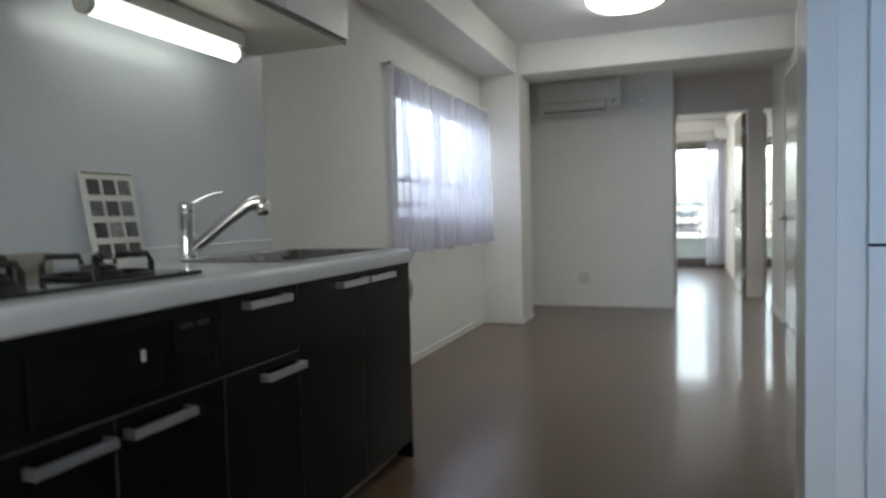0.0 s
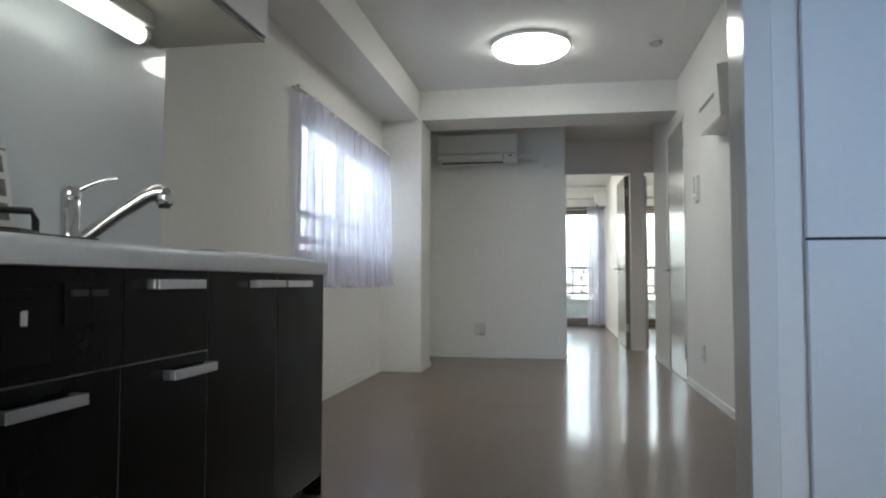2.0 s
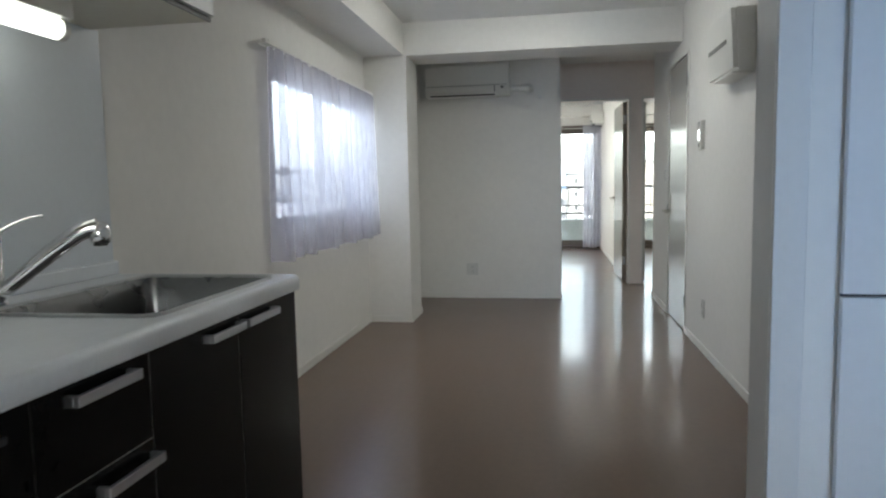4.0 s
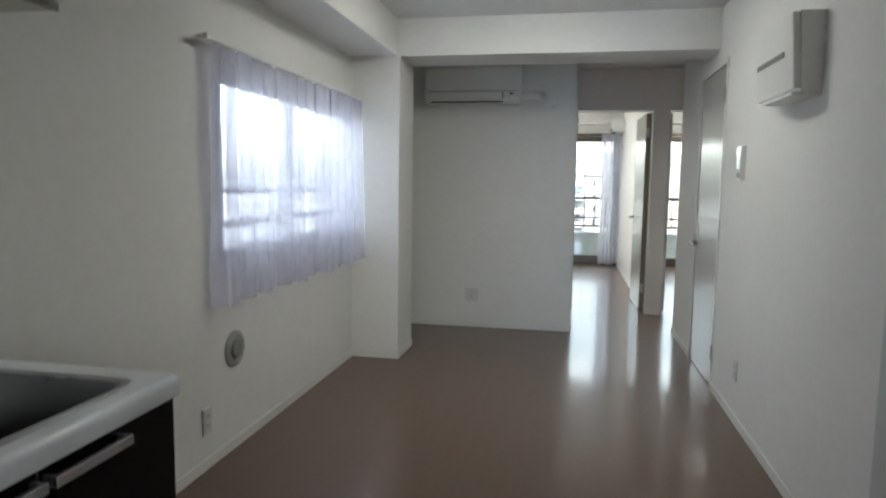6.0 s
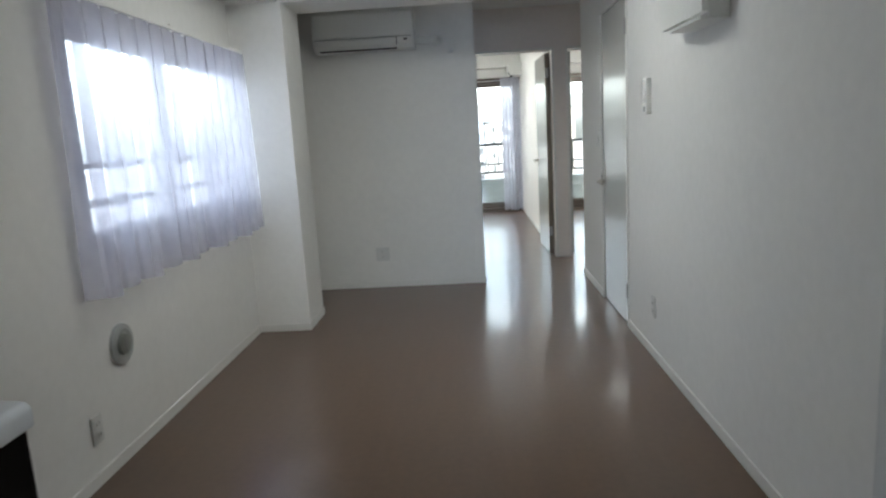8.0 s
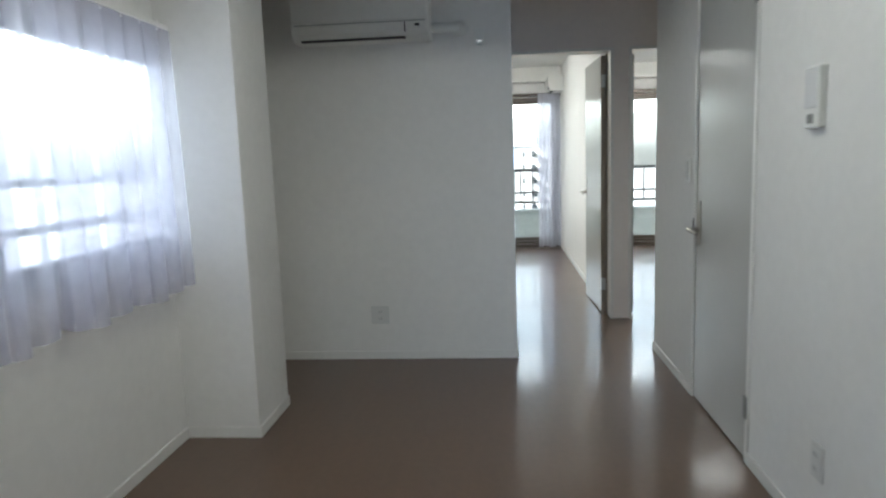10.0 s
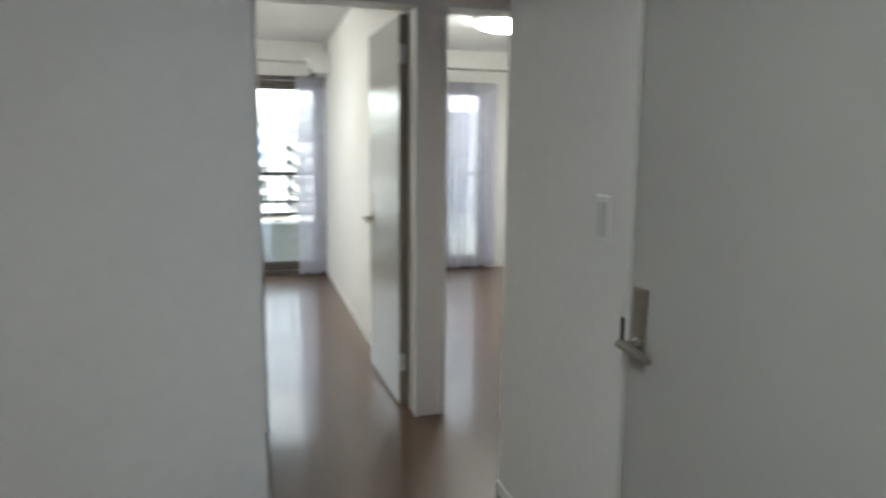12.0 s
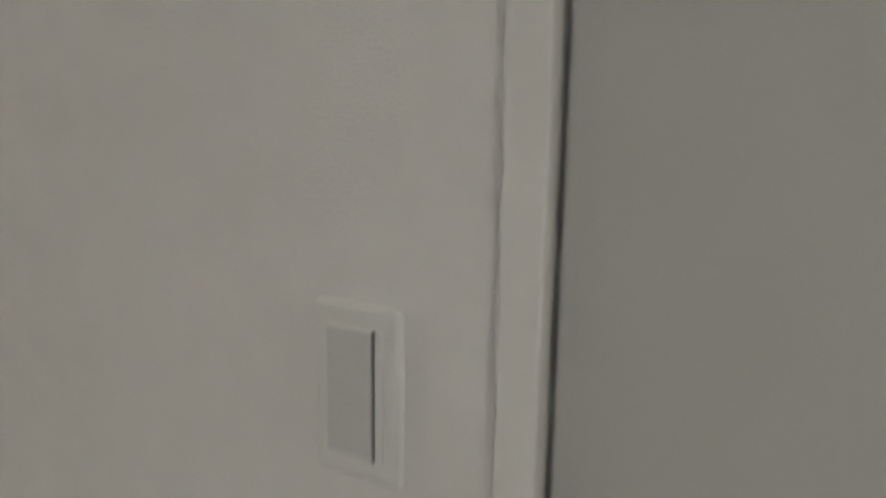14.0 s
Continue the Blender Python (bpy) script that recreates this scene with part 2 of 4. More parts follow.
WY0, WY1, WZ0, WZ1 = 4.2, 6.42, 0.95, 1.93
wl = boxes((LX - 0.16, -2.0, 0, LX, WY0, CZ), (LX - 0.16, WY1, 0, LX, NY, CZ), (LX - 0.16, WY0, 0, LX, WY1, WZ0), (LX - 0.16, WY0, WZ1, LX, WY1, CZ))
structure("wall_west", wl, WALL, "white wallpapered wall with a wide window opening", "wall")
structure("wall_pillar", boxes((LX, 6.197, 0, -1.08, 6.646, CZ), bevel=0.004), WALL, "white wallpapered corner pillar under the ceiling beam", "pillar")
structure("wall_soffit", boxes((LX, -2.0, 2.33, -1.1, 6.197, CZ)), WALL, "boxed white beam along the window wall", "beam")
structure("wall_beam", boxes((-1.08, 6.197, 2.325, RX, 6.646, CZ)), WALL, "white ceiling beam across the living room", "beam")
structure("wall_north", boxes((LX - 0.16, NY, 0, 0.246, DY, CZ)), WALL, "white wallpapered wall below the air conditioner", "wall")
DRY0, DRY1, DRZ = 5.961, 6.762, 2.19
wr = boxes((RX, 2.33, 0, RX + 0.12, DRY0 - 0.03, CZ), (RX, DRY1 + 0.03, 0, RX + 0.12, 7.683, CZ), (RX, DRY0 - 0.03, DRZ + 0.03, RX + 0.12, DRY1 + 0.03, CZ))
structure("wall_east", wr, WALL, "white wallpapered wall with a closed door in it", "wall")
O1, O2, O3, O4 = 0.27, 1.045, 1.212, 2.02
wd = boxes((LX - 0.16, DY, 0, O1 - 0.024, DY + 0.15, CZ), (O2 + 0.024, DY, 0, O3 - 0.024, DY + 0.15, CZ), (O4 + 0.024, DY, 0, 3.8, DY + 0.15, CZ),
           (O1 - 0.024, DY, DH + 0.024, O2 + 0.024, DY + 0.15, CZ), (O3 - 0.024, DY, DH + 0.024, O4 + 0.024, DY + 0.15, CZ))
structure("wall_rooms", wd, WALL_BOUNCE, "wallpapered wall tinted warm for floor bounce, with two open doorways", "wall")
structure("wall_vestibule", boxes((2.3, 7.2, 0, 2.42, DY, CZ), (1.32, 7.563, 0, 2.3, 7.683, CZ)), WALL, "plain white wall closing the small lobby", "wall")
structure("wall_partition", boxes((1.052, DY + 0.15, 0, 1.192, FY, CZ)), WALL, "white wallpapered partition between the two rooms", "wall")
structure("wall_room_west", boxes((LX - 0.16, DY + 0.15, 0, LX, FY, CZ)), WALL, "plain white bedroom side wall", "wall")
structure("wall_room_east", boxes((3.42, DY + 0.15, 0, 3.56, FY, CZ)), WALL, "plain white bedroom side wall", "wall")
B1, B2, B3, B4, BZ0, BZ1 = -0.75, 1.02, 1.6, 3.02, 0.06, 2.2
wb = boxes((LX - 0.16, FY, 0, B1, FY + 0.18, CZ), (B2, FY, 0, B3, FY + 0.18, CZ), (B4, FY, 0, 3.56, FY + 0.18, CZ),
           (B1, FY, BZ1, B2, FY + 0.18, CZ), (B3, FY, BZ1, B4, FY + 0.18, CZ), (B1, FY, -0.1, B2, FY + 0.18, BZ0), (B3, FY, -0.1, B4, FY + 0.18, BZ0))
structure("wall_balcony", wb, WALL, "white outer wall with two balcony window doors", "wall")
structure("wall_room_beam", boxes((LX, FY - 0.2, 2.4, 1.052, FY, CZ), (1.192, FY - 0.2, 2.4, 3.42, FY, CZ)), WALL, "white beam over the balcony windows", "beam")

# the entrance side behind the walker
structure("wall_wing", boxes((0.67, 2.19, 0, 1.16, 2.33, CZ), (1.16, 2.19, 2.1, 2.0, 2.33, CZ), (1.72, 2.19, 0, 2.0, 2.33, 2.1)), WALL, "white wing wall beside the storage cabinet", "wall")
structure("wall_south", boxes((LX, -1.98, 0, -0.45, -1.83, CZ), (0.85, -1.98, 0, 2.0, -1.83, CZ), (-0.45, -1.98, 0, 0.85, -1.83, 0.9), (-0.45, -1.98, 2.1, 0.85, -1.83, CZ)), WALL, "plain white entrance wall", "wall")
structure("wall_hall", boxes((1.874, -1.83, 0, 2.0, 2.19, CZ)), WALL, "plain white hall side wall", "wall")
structure("wall_washroom", boxes((2.0, 2.33, 0, 2.12, 4.1, CZ), (RX + 0.12, 4.0, 0, 2.0, 4.1, CZ)), WALL, "plain white washroom wall", "wall")
structure("wall_closet", boxes((RX + 0.12, 5.2, 0, 2.42, 5.3, CZ), (2.3, 5.3, 0, 2.42, 7.2, CZ)), WALL, "plain white closet wall behind the door", "wall")

# kitchen wall panel
structure("trim_kitchen_panel", boxes((LX, 0.3, 0.9, LX + 0.006, 2.735, 1.78)), PANEL, "glossy cool white kitchen splashback panel", "wall panel")


# ---- skirting ----
def skirting(name, rows):
    structure(name, boxes(*rows, bevel=0.0015), TRIM, "low white skirting board", "baseboard")


K = 0.055
skirting("baseboard_west", [(LX, 2.75, 0, LX + 0.009, 6.188, K)])
skirting("baseboard_pillar", [(LX + 0.009, 6.188, 0, -1.071, 6.197, K), (-1.08, 6.197, 0, -1.071, 6.646, K)])
skirting("baseboard_north", [(LX + 0.009, NY - 0.009, 0, 0.255, NY, K), (0.246, NY, 0, 0.255, DY - 0.012, K)])
skirting("baseboard_niche", [(LX, 6.66, 0, LX + 0.009, NY - 0.009, K)])
skirting("baseboard_east", [(RX - 0.009, 2.34, 0, RX, DRY0 - 0.034, K), (RX - 0.009, DRY1 + 0.034, 0, RX, 7.692, K)])
skirting("baseboard_room_a", [(1.043, DY + 0.16, 0, 1.052, FY - 0.01, K), (LX, DY + 0.16, 0, LX + 0.009, FY, K)])
skirting("baseboard_room_b", [(1.192, DY + 0.16, 0, 1.201, FY, K), (3.411, DY + 0.16, 0, 3.42, FY - 0.01, K), (B4 + 0.03, FY - 0.009, 0, 3.411, FY, K)])


# ---- doors ----
def lever(parent, x, y, z, out, along, plate_w=0.062, plate_h=0.223):
    """Escutcheon plate and lever on a face whose outward normal is (out, 0, 0); the lever runs along +y or -y."""
    plate = part("plate", boxes((min(x, x + out * 0.004), y - plate_w / 2, z - 0.103, max(x, x + out * 0.004), y + plate_w / 2, z - 0.103 + plate_h), bevel=0.001), NICKEL, parent, "satin nickel back plate")
    bm = lathe(bmesh.new(), [(0.017, 0.0), (0.017, 0.008), (0.011, 0.012), (0.011, 0.048)], (0, 0, 0), "x", 20)
    if out < 0:
        bmesh.ops.scale(bm, vec=(-1, 1, 1), verts=bm.verts)
        bmesh.ops.recalc_face_normals(bm, faces=bm.faces)
    bmesh.ops.translate(bm, vec=(x + out * 0.003, y, z - 0.031), verts=bm.verts)
    part("spindle", bm, NICKEL, parent, smooth=True)
    xx = x + out * 0.052
    bm = sweep(bmesh.new(), [(xx, y - along * 0.016, z - 0.031), (xx, y + along * 0.03, z - 0.032), (xx - out * 0.004, y + along * 0.07, z - 0.036), (xx - out * 0.006, y + along * 0.115, z - 0.042)], [0.012, 0.012, 0.0105, 0.0085], 14)
    part("lever_handle", bm, NICKEL, parent, "satin nickel lever", smooth=True)
    return plate


def hinge(parent, x, y, z, dx=0.012, dy=0.045, mat=GREY_PLASTIC, label="dark grey hinge"):
    part("hinge", boxes((x, y, z, x + dx, y + dy, z + 0.1), bevel=0.002), mat, parent, label)


door = thing("door_1", "closed white flush door with a nickel lever in a white frame", "door", kind="structure")
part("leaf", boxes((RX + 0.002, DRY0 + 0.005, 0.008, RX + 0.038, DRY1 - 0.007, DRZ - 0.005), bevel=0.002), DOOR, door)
part("frame", boxes((RX - 0.008, DRY0 - 0.03, 0, RX + 0.12, DRY0, DRZ + 0.03), (RX - 0.008, DRY1, 0, RX + 0.12, DRY1 + 0.03, DRZ + 0.03), (RX - 0.008, DRY0, DRZ, RX + 0.12, DRY1, DRZ + 0.03), bevel=0.0015), TRIM, door)
# shade of the gap round the leaf, painted as a near-black strip
part("stop", boxes((RX + 0.04, DRY0, 0, RX + 0.06, DRY0 + 0.01, DRZ), (RX + 0.04, DRY1 - 0.01, 0, RX + 0.06, DRY1, DRZ), (RX + 0.04, DRY0, DRZ - 0.01, RX + 0.06, DRY1, DRZ)), GAP_DARK, door, "strip coloured dark as the shadow in the gap")
lever(door, RX + 0.002, 6.703, 0.975, -1, -1)
part("strike", boxes((RX - 0.0105, 6.7615, 0.925, RX - 0.0075, 6.778, 1.0)), SLOT, door, "dark strike plate")
hinge(door, RX - 0.014, DRY0 - 0.018, 0.2, 0.012, 0.036)
hinge(door, RX - 0.014, DRY0 - 0.018, 1.94, 0.012, 0.036)


def room_doorway(name, x0, x1, label):
    d = thing(name, label, "door", kind="structure")
    y0, y1 = DY - 0.012, DY + 0.15
    part("frame", boxes((x0 - 0.024, y0, 0, x0, y1, DH + 0.024), (x1, y0, 0, x1 + 0.024, y1, DH + 0.024), (x0, y0, DH, x1, y1, DH + 0.024), bevel=0.0015), FRAME, d, "beige white door frame")
    return d


d2 = room_doorway("door_2", O1, O2, "white flush door standing wide open along the bedroom wall")
hx, hy, turn = 1.032, DY + 0.165, radians(2.0)
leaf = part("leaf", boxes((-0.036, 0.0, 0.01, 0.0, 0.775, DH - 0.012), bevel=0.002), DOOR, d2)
leaf.matrix_world = Matrix.Translation((hx, hy, 0)) @ Matrix.Rotation(turn, 4, "Z")
edge = part("leaf_edge", boxes((-0.037, -0.003, 0.012, 0.001, -0.0005, DH - 0.014)), DARK_GAP, d2, "dark brown hinge edge of the leaf")
edge.matrix_world = leaf.matrix_world
handle_x = hx - 0.036 - math.sin(turn) * 0.72
lever(d2, handle_x, hy + 0.715, 1.04, -1, -1)
part("gap_seal", boxes((1.034, DY + 0.151, 0.0, 1.048, DY + 0.165, DH)), DARK_GAP, d2, "dark gap beside the hinge")
hinge(d2, 0.998, DY + 0.1535, 0.21, 0.034, 0.016, PLATE, "pale grey hinge")
hinge(d2, 0.998, DY + 0.1535, 1.9, 0.034, 0.016, PLATE, "pale grey hinge")
d3 = room_doorway("door_3", O3, O4, "white flush door folded back inside the second bedroom")
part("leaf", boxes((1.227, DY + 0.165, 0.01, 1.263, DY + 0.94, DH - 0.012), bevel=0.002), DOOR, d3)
lever(d3, 1.263, DY + 0.88, 1.06, 1, -1)
hinge(d3, 1.209, DY + 0.12, 0.22, 0.012, 0.03)
hinge(d3, 1.209, DY + 0.12, 1.9, 0.012, 0.03)


# ---- windows and curtains ----
def pane_frame(bm, axis, at, a0, a1, z0, z1, w, d):
    """Four bars of a sash in the plane axis = at."""
    for u0, u1, v0, v1 in ((a0, a0 + w, z0, z1), (a1 - w, a1, z0, z1), (a0 + w, a1 - w, z0, z0 + w), (a0 + w, a1 - w, z1 - w, z1)):
        if axis == "x":
            add_box(bm, at, u0, v0, at + d, u1, v1)
        else:
            add_box(bm, u0, at, v0, u1, at + d, v1)
    return bm


def pane(parent, r):
    g = part("pane", boxes(r), GLASS, parent, "clear window glass")
    g.visible_shadow = False
    return g


win = thing("window_1", "wide silver sliding window behind a sheer curtain", "window", kind="structure")
part("window_frame", pane_frame(bmesh.new(), "x", LX - 0.085, WY0, WY1, WZ0, WZ1, 0.035, 0.08), SASH_LIGHT, win)
part("sash", pane_frame(bmesh.new(), "x", LX - 0.04, WY0 + 0.035, 5.14, WZ0 + 0.035, WZ1 - 0.035, 0.045, 0.025), SASH_LIGHT, win)
part("sash", pane_frame(bmesh.new(), "x", LX - 0.07, 5.08, WY1 - 0.035, WZ0 + 0.035, WZ1 - 0.035, 0.045, 0.025), SASH_LIGHT, win)
pane(win, (LX - 0.03, WY0 + 0.08, WZ0 + 0.08, LX - 0.025, 5.095, WZ1 - 0.08))
pane(win, (LX - 0.06, 5.125, WZ0 + 0.08, LX - 0.055, WY1 - 0.08, WZ1 - 0.08))
part("window_sill", boxes((LX - 0.0045, WY0 - 0.02, WZ0 - 0.02, LX + 0.012, WY1 + 0.02, WZ0), bevel=0.003), TRIM, win, "white window board")
grille = thing("window_grille", "aluminium safety rails outside the living room window", "window grille")
for z in (1.325, 1.135, 0.985):
    part("rail", sweep(bmesh.new(), [(LX - 0.24, WY0 - 0.1, z), (LX - 0.24, WY1 + 0.1, z)], 0.021, 10), SASH_LIGHT, grille, smooth=True)
for z in (1.325, 1.135, 0.985):
    for y in (4.93, 6.2):
        part("clamp", boxes((LX - 0.265, y - 0.03, z - 0.03, LX - 0.215, y + 0.03, z + 0.03), bevel=0.006), GREY_PLASTIC, grille, "dark grey rail clamp")
for y in (WY0 - 0.06, 5.25, WY1 + 0.06):
    part("bracket", boxes((LX - 0.25, y - 0.012, 0.95, LX - 0.16, y + 0.012, 1.37)), SASH_LIGHT, grille)


def curtain(name, label, p0, p1, z0, z1, waves, depth, seed, cloth=SHEER):
    """A pleated sheer hung between two plan points."""
    rnd = random.Random(seed)
    a, b = Vector((*p0, 0)), Vector((*p1, 0))
    d = b - a
    side = Vector((-d.y, d.x, 0)).normalized()
    cols, rowsn = waves * 16, 12
    phase = [rnd.uniform(-0.9, 0.9) for _ in range(waves + 2)]
    amp = [rnd.uniform(0.55, 1.25) for _ in range(waves + 2)]
    bm = bmesh.new()
    grid = []
    for j in range(rowsn + 1):
        v = j / rowsn
        line = []
        for i in range(cols + 1):
            u = i / cols
            k = u * waves
            n0 = int(k)
            f = k - n0
            ph = phase[n0] * (1 - f) + phase[n0 + 1] * f
            am = amp[n0] * (1 - f) + amp[n0 + 1] * f
            off = depth * (0.35 + 0.65 * (1 - v)) * am * math.sin(2 * math.pi * k + ph * (1.2 - 0.6 * v))
            z = z0 + (z1 - z0) * v + (0.012 * math.sin(k * 2.1 + seed) * (1 - v))
            fold = (0.17 + 0.12 * v) * am * math.sin(4 * math.pi * k + 2 * ph * (1.2 - 0.6 * v)) / waves
            line.append(bm.verts.new(a + d * min(1, max(0, u - fold)) + side * off + Vector((0, 0, z))))
        grid.append(line)
    for j in range(rowsn):
        for i in range(cols):
            bm.faces.new((grid[j][i], grid[j][i + 1], grid[j + 1][i + 1], grid[j + 1][i]))
    c = thing(name, label, "curtain")
    part("cloth", bm, cloth, c, smooth=True)
    return c


CX = LX + 0.07
curtain("sheer_curtain", "sheer white net curtain drawn across the window", (CX, 4.08), (CX, 6.19), 0.79, 1.995, 15, 0.055, 3)
rod = thing("curtain_rail", "slim white double curtain rail above the window", "curtain rail")
part("rail", boxes((CX - 0.01, 4.02, 2.002, CX + 0.01, 6.19, 2.02), bevel=0.002), TRIM, rod)
part("back_rail", boxes((LX + 0.025, 4.02, 2.002, LX + 0.043, 6.19, 2.02), bevel=0.002), TRIM, rod)
for y in (4.06, 5.1, 6.1):
    part("bracket", boxes((LX, y - 0.012, 2.02, CX + 0.012, y + 0.012, 2.028)), TRIM, rod)
part("end_cap", boxes((CX - 0.013, 4.0, 1.998, CX + 0.013, 4.02, 2.024), bevel=0.002), TRIM, rod)


def balcony_window(name, x0, x1, mid, label):
    w = thing(name, label, "window", kind="structure")
    part("window_frame", pane_frame(bmesh.new(), "y", FY + 0.02, x0, x1, BZ0, BZ1, 0.04, 0.1), SASH, w, "dark bronze frame")
    part("sash", pane_frame(bmesh.new(), "y", FY + 0.04, x0 + 0.04, mid + 0.03, BZ0 + 0.04, BZ1 - 0.04, 0.05, 0.03), SASH, w)
    part("sash", pane_frame(bmesh.new(), "y", FY + 0.075, mid - 0.03, x1 - 0.04, BZ0 + 0.04, BZ1 - 0.04, 0.05, 0.03), SASH, w)
    pane(w, (x0 + 0.09, FY + 0.05, BZ0 + 0.09, mid - 0.02, FY + 0.055, BZ1 - 0.09))
    pane(w, (mid + 0.02, FY + 0.085, BZ0 + 0.09, x1 - 0.09, FY + 0.09, BZ1 - 0.09))
    part("window_sill", boxes((x0 - 0.02, FY - 0.02, BZ0 - 0.055, x1 + 0.02, FY + 0.02, BZ0), bevel=0.003), SASH, w, "dark brown sill board")
    part("head_rail", boxes((x0 - 0.05, FY - 0.06, BZ1 + 0.01, x1 + 0.05, FY - 0.002, BZ1 + 0.05)), SASH, w, "dark curtain head rail")
    return w


balcony_window("window_2", B1, B2, 0.13, "dark framed sliding balcony window of the first bedroom")
balcony_window("window_3", B3, B4, 2.5, "dark framed sliding balcony window of the second bedroom")
curtain("sheer_curtain", "sheer white net curtain pushed to the window side", (0.72, FY - 0.09), (1.035, FY - 0.09), 0.03, 2.24, 5, 0.04, 5, SHEER_DENSE)
curtain("sheer_curtain", "sheer white net curtain half drawn over the balcony window", (2.46, FY - 0.09), (2.8, FY - 0.09), 0.03, 2.24, 4, 0.04, 8, SHEER)
curtain("sheer_curtain", "gathered white net curtain at the end of the balcony window", (2.81, FY - 0.09), (3.1, FY - 0.09), 0.03, 2.24, 6, 0.045, 9, SHEER_DENSE)

structure("trim_dark_strip", boxes((3.405, 12.08, 0.06, 3.42, 12.2, 2.3)), KICK, "narrow dark upright strip on the bedroom wall", "trim")

# ---- balcony and town ----
structure("balcony_floor", boxes((-2.2, FY + 0.18, -0.2, 4.4, 14.4, -0.06)), CONCRETE, "grey concrete balcony floor", "balcony")
structure("balcony_slab", boxes((-2.2, FY + 0.18, 2.75, 4.4, 14.4, 2.95)), CONCRETE, "concrete slab of the balcony above", "balcony")
structure("balcony_kerb", boxes((-2.2, 14.05, -0.2, 4.4, 14.25, 0.44), (-2.2, 14.02, 0.44, 4.4, 14.28, 0.48)), CONCRETE, "white painted concrete balcony kerb", "balcony")
railing = thing("balcony_railing", "dark metal balcony railing on a concrete kerb", "railing")
for z, r in ((1.13, 0.026), (0.76, 0.016), (0.6, 0.02)):
    part("rail", sweep(bmesh.new(), [(-2.2, 14.15, z), (4.4, 14.15, z)], r, 10), RAIL, railing, smooth=True)
for i in range(33):
    bm = boxes((-2.1 + i * 0.2 - 0.011, 14.142, 0.6, -2.1 + i * 0.2 + 0.011, 14.158, 1.12))
    part("baluster", bm, RAIL, railing)
for x in (-1.6, 0.05, 1.7, 3.35):
    part("post", boxes((x - 0.02, 14.13, 0.48, x + 0.02, 14.17, 1.12)), RAIL, railing)

GROUND = material("town_ground", (0.3, 0.3, 0.29), 0.9, spread=0.2, scale=0.05)
structure("ground", boxes((-600, -600, -18.3, 600, 900, -18)), GROUND, "grey town ground far below the balcony", "ground")
FACADES = [material("white_render_facade", (0.4, 0.4, 0.4), 0.85, spread=0.05, scale=0.4),
           material("cream_render_facade", (0.3, 0.275, 0.245), 0.85, spread=0.06, scale=0.4),
           material("grey_tile_facade", (0.16, 0.165, 0.18), 0.8, spread=0.08, scale=0.4)]
WINDOW_DARK = material("far_window_glass", (0.06, 0.07, 0.08), 0.15)
# paler copy of the far glass: haze put into the colour
WINDOW_PALE = material("haze_tinted_window_glass", (0.25, 0.265, 0.29), 0.4)
ROOF_GREY = material("flat_roof_grey", (0.22, 0.23, 0.245), 0.9, spread=0.15, scale=0.3)


def house(x, y, w, d, h, wall, roof, label):
    """A low town house with a shallow gable and two windows to the front."""
    base = -18
    t = tagged(new("town_house"), label, "house", "town houses below the balcony")
    part("wall", boxes((x, y, base, x + w, y + d, base + h)), wall, t)
    top = base + h
    part("roof", prism(bmesh.new(), [(x - 0.5, top), (x + w + 0.5, top), (x + w / 2, top + 1.6)], "y", y - 0.5, y + d + 0.5), roof, t)
    for k in (0.25, 0.65):
        part("window", boxes((x + w * k - 0.6, y - 0.06, top - 2.2, x + w * k + 0.9, y + 0.04, top - 0.9)), WINDOW_DARK, t)


def block(x, y, w, d, h, mat, label, cols, lo=-12.0, storey=2.8, glass=None):
    """A flat-roofed block of flats; cols are the window columns as (offset, width)."""
    base = -18
    t = thing("apartment_building", label, "building")
    part("wall", boxes((x, y, base, x + w, y + d, base + h)), mat, t)
    part("roof", boxes((x - 0.3, y - 0.3, base + h, x + w + 0.3, y + d + 0.3, base + h + 0.5)), ROOF_GREY, t)
    z = base + h - 2.1
    while z > lo:
        for off, ww in cols:
            part("window", boxes((x + off, y - 0.1, z, x + off + ww, y + 0.1, z + 1.25)), glass or WINDOW_DARK, t)
        z -= storey
    return t


white_block = block(3.6, 146, 12, 10, 21.2, FACADES[0], "white rendered flats with an outside stair", [(1.6, 0.5), (3.5, 1.1)])
for k in range(5):
    z = 1.2 - k * 2.8
    part("stair_flight", prism(bmesh.new(), [(7.9, z + 0.9), (11.2, z - 1.5), (11.2, z - 0.5), (7.9, z + 1.9)], "y", 144.6, 145.9), FACADES[0], white_block)
    part("landing_window", boxes((11.4, 145.9, z - 1.2, 12.6, 146.05, z - 0.1)), WINDOW_DARK, white_block)
grey_block = block(-9, 140, 12.2, 10, 21.4, FACADES[2], "grey flats with white balcony bands", [(0.8, 2.4), (4.6, 2.4), (8.6, 2.6)])
for k in range(5):
    part("balcony", boxes((-8.6, 138.6, 1.0 - k * 2.8, 3.0, 139.9, 2.1 - k * 2.8)), FACADES[0], grey_block)
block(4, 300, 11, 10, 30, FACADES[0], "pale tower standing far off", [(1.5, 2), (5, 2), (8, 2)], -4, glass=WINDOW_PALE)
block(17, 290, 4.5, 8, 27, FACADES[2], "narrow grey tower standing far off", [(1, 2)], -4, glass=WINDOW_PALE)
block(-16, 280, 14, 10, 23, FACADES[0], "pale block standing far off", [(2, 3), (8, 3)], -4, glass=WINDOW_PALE)
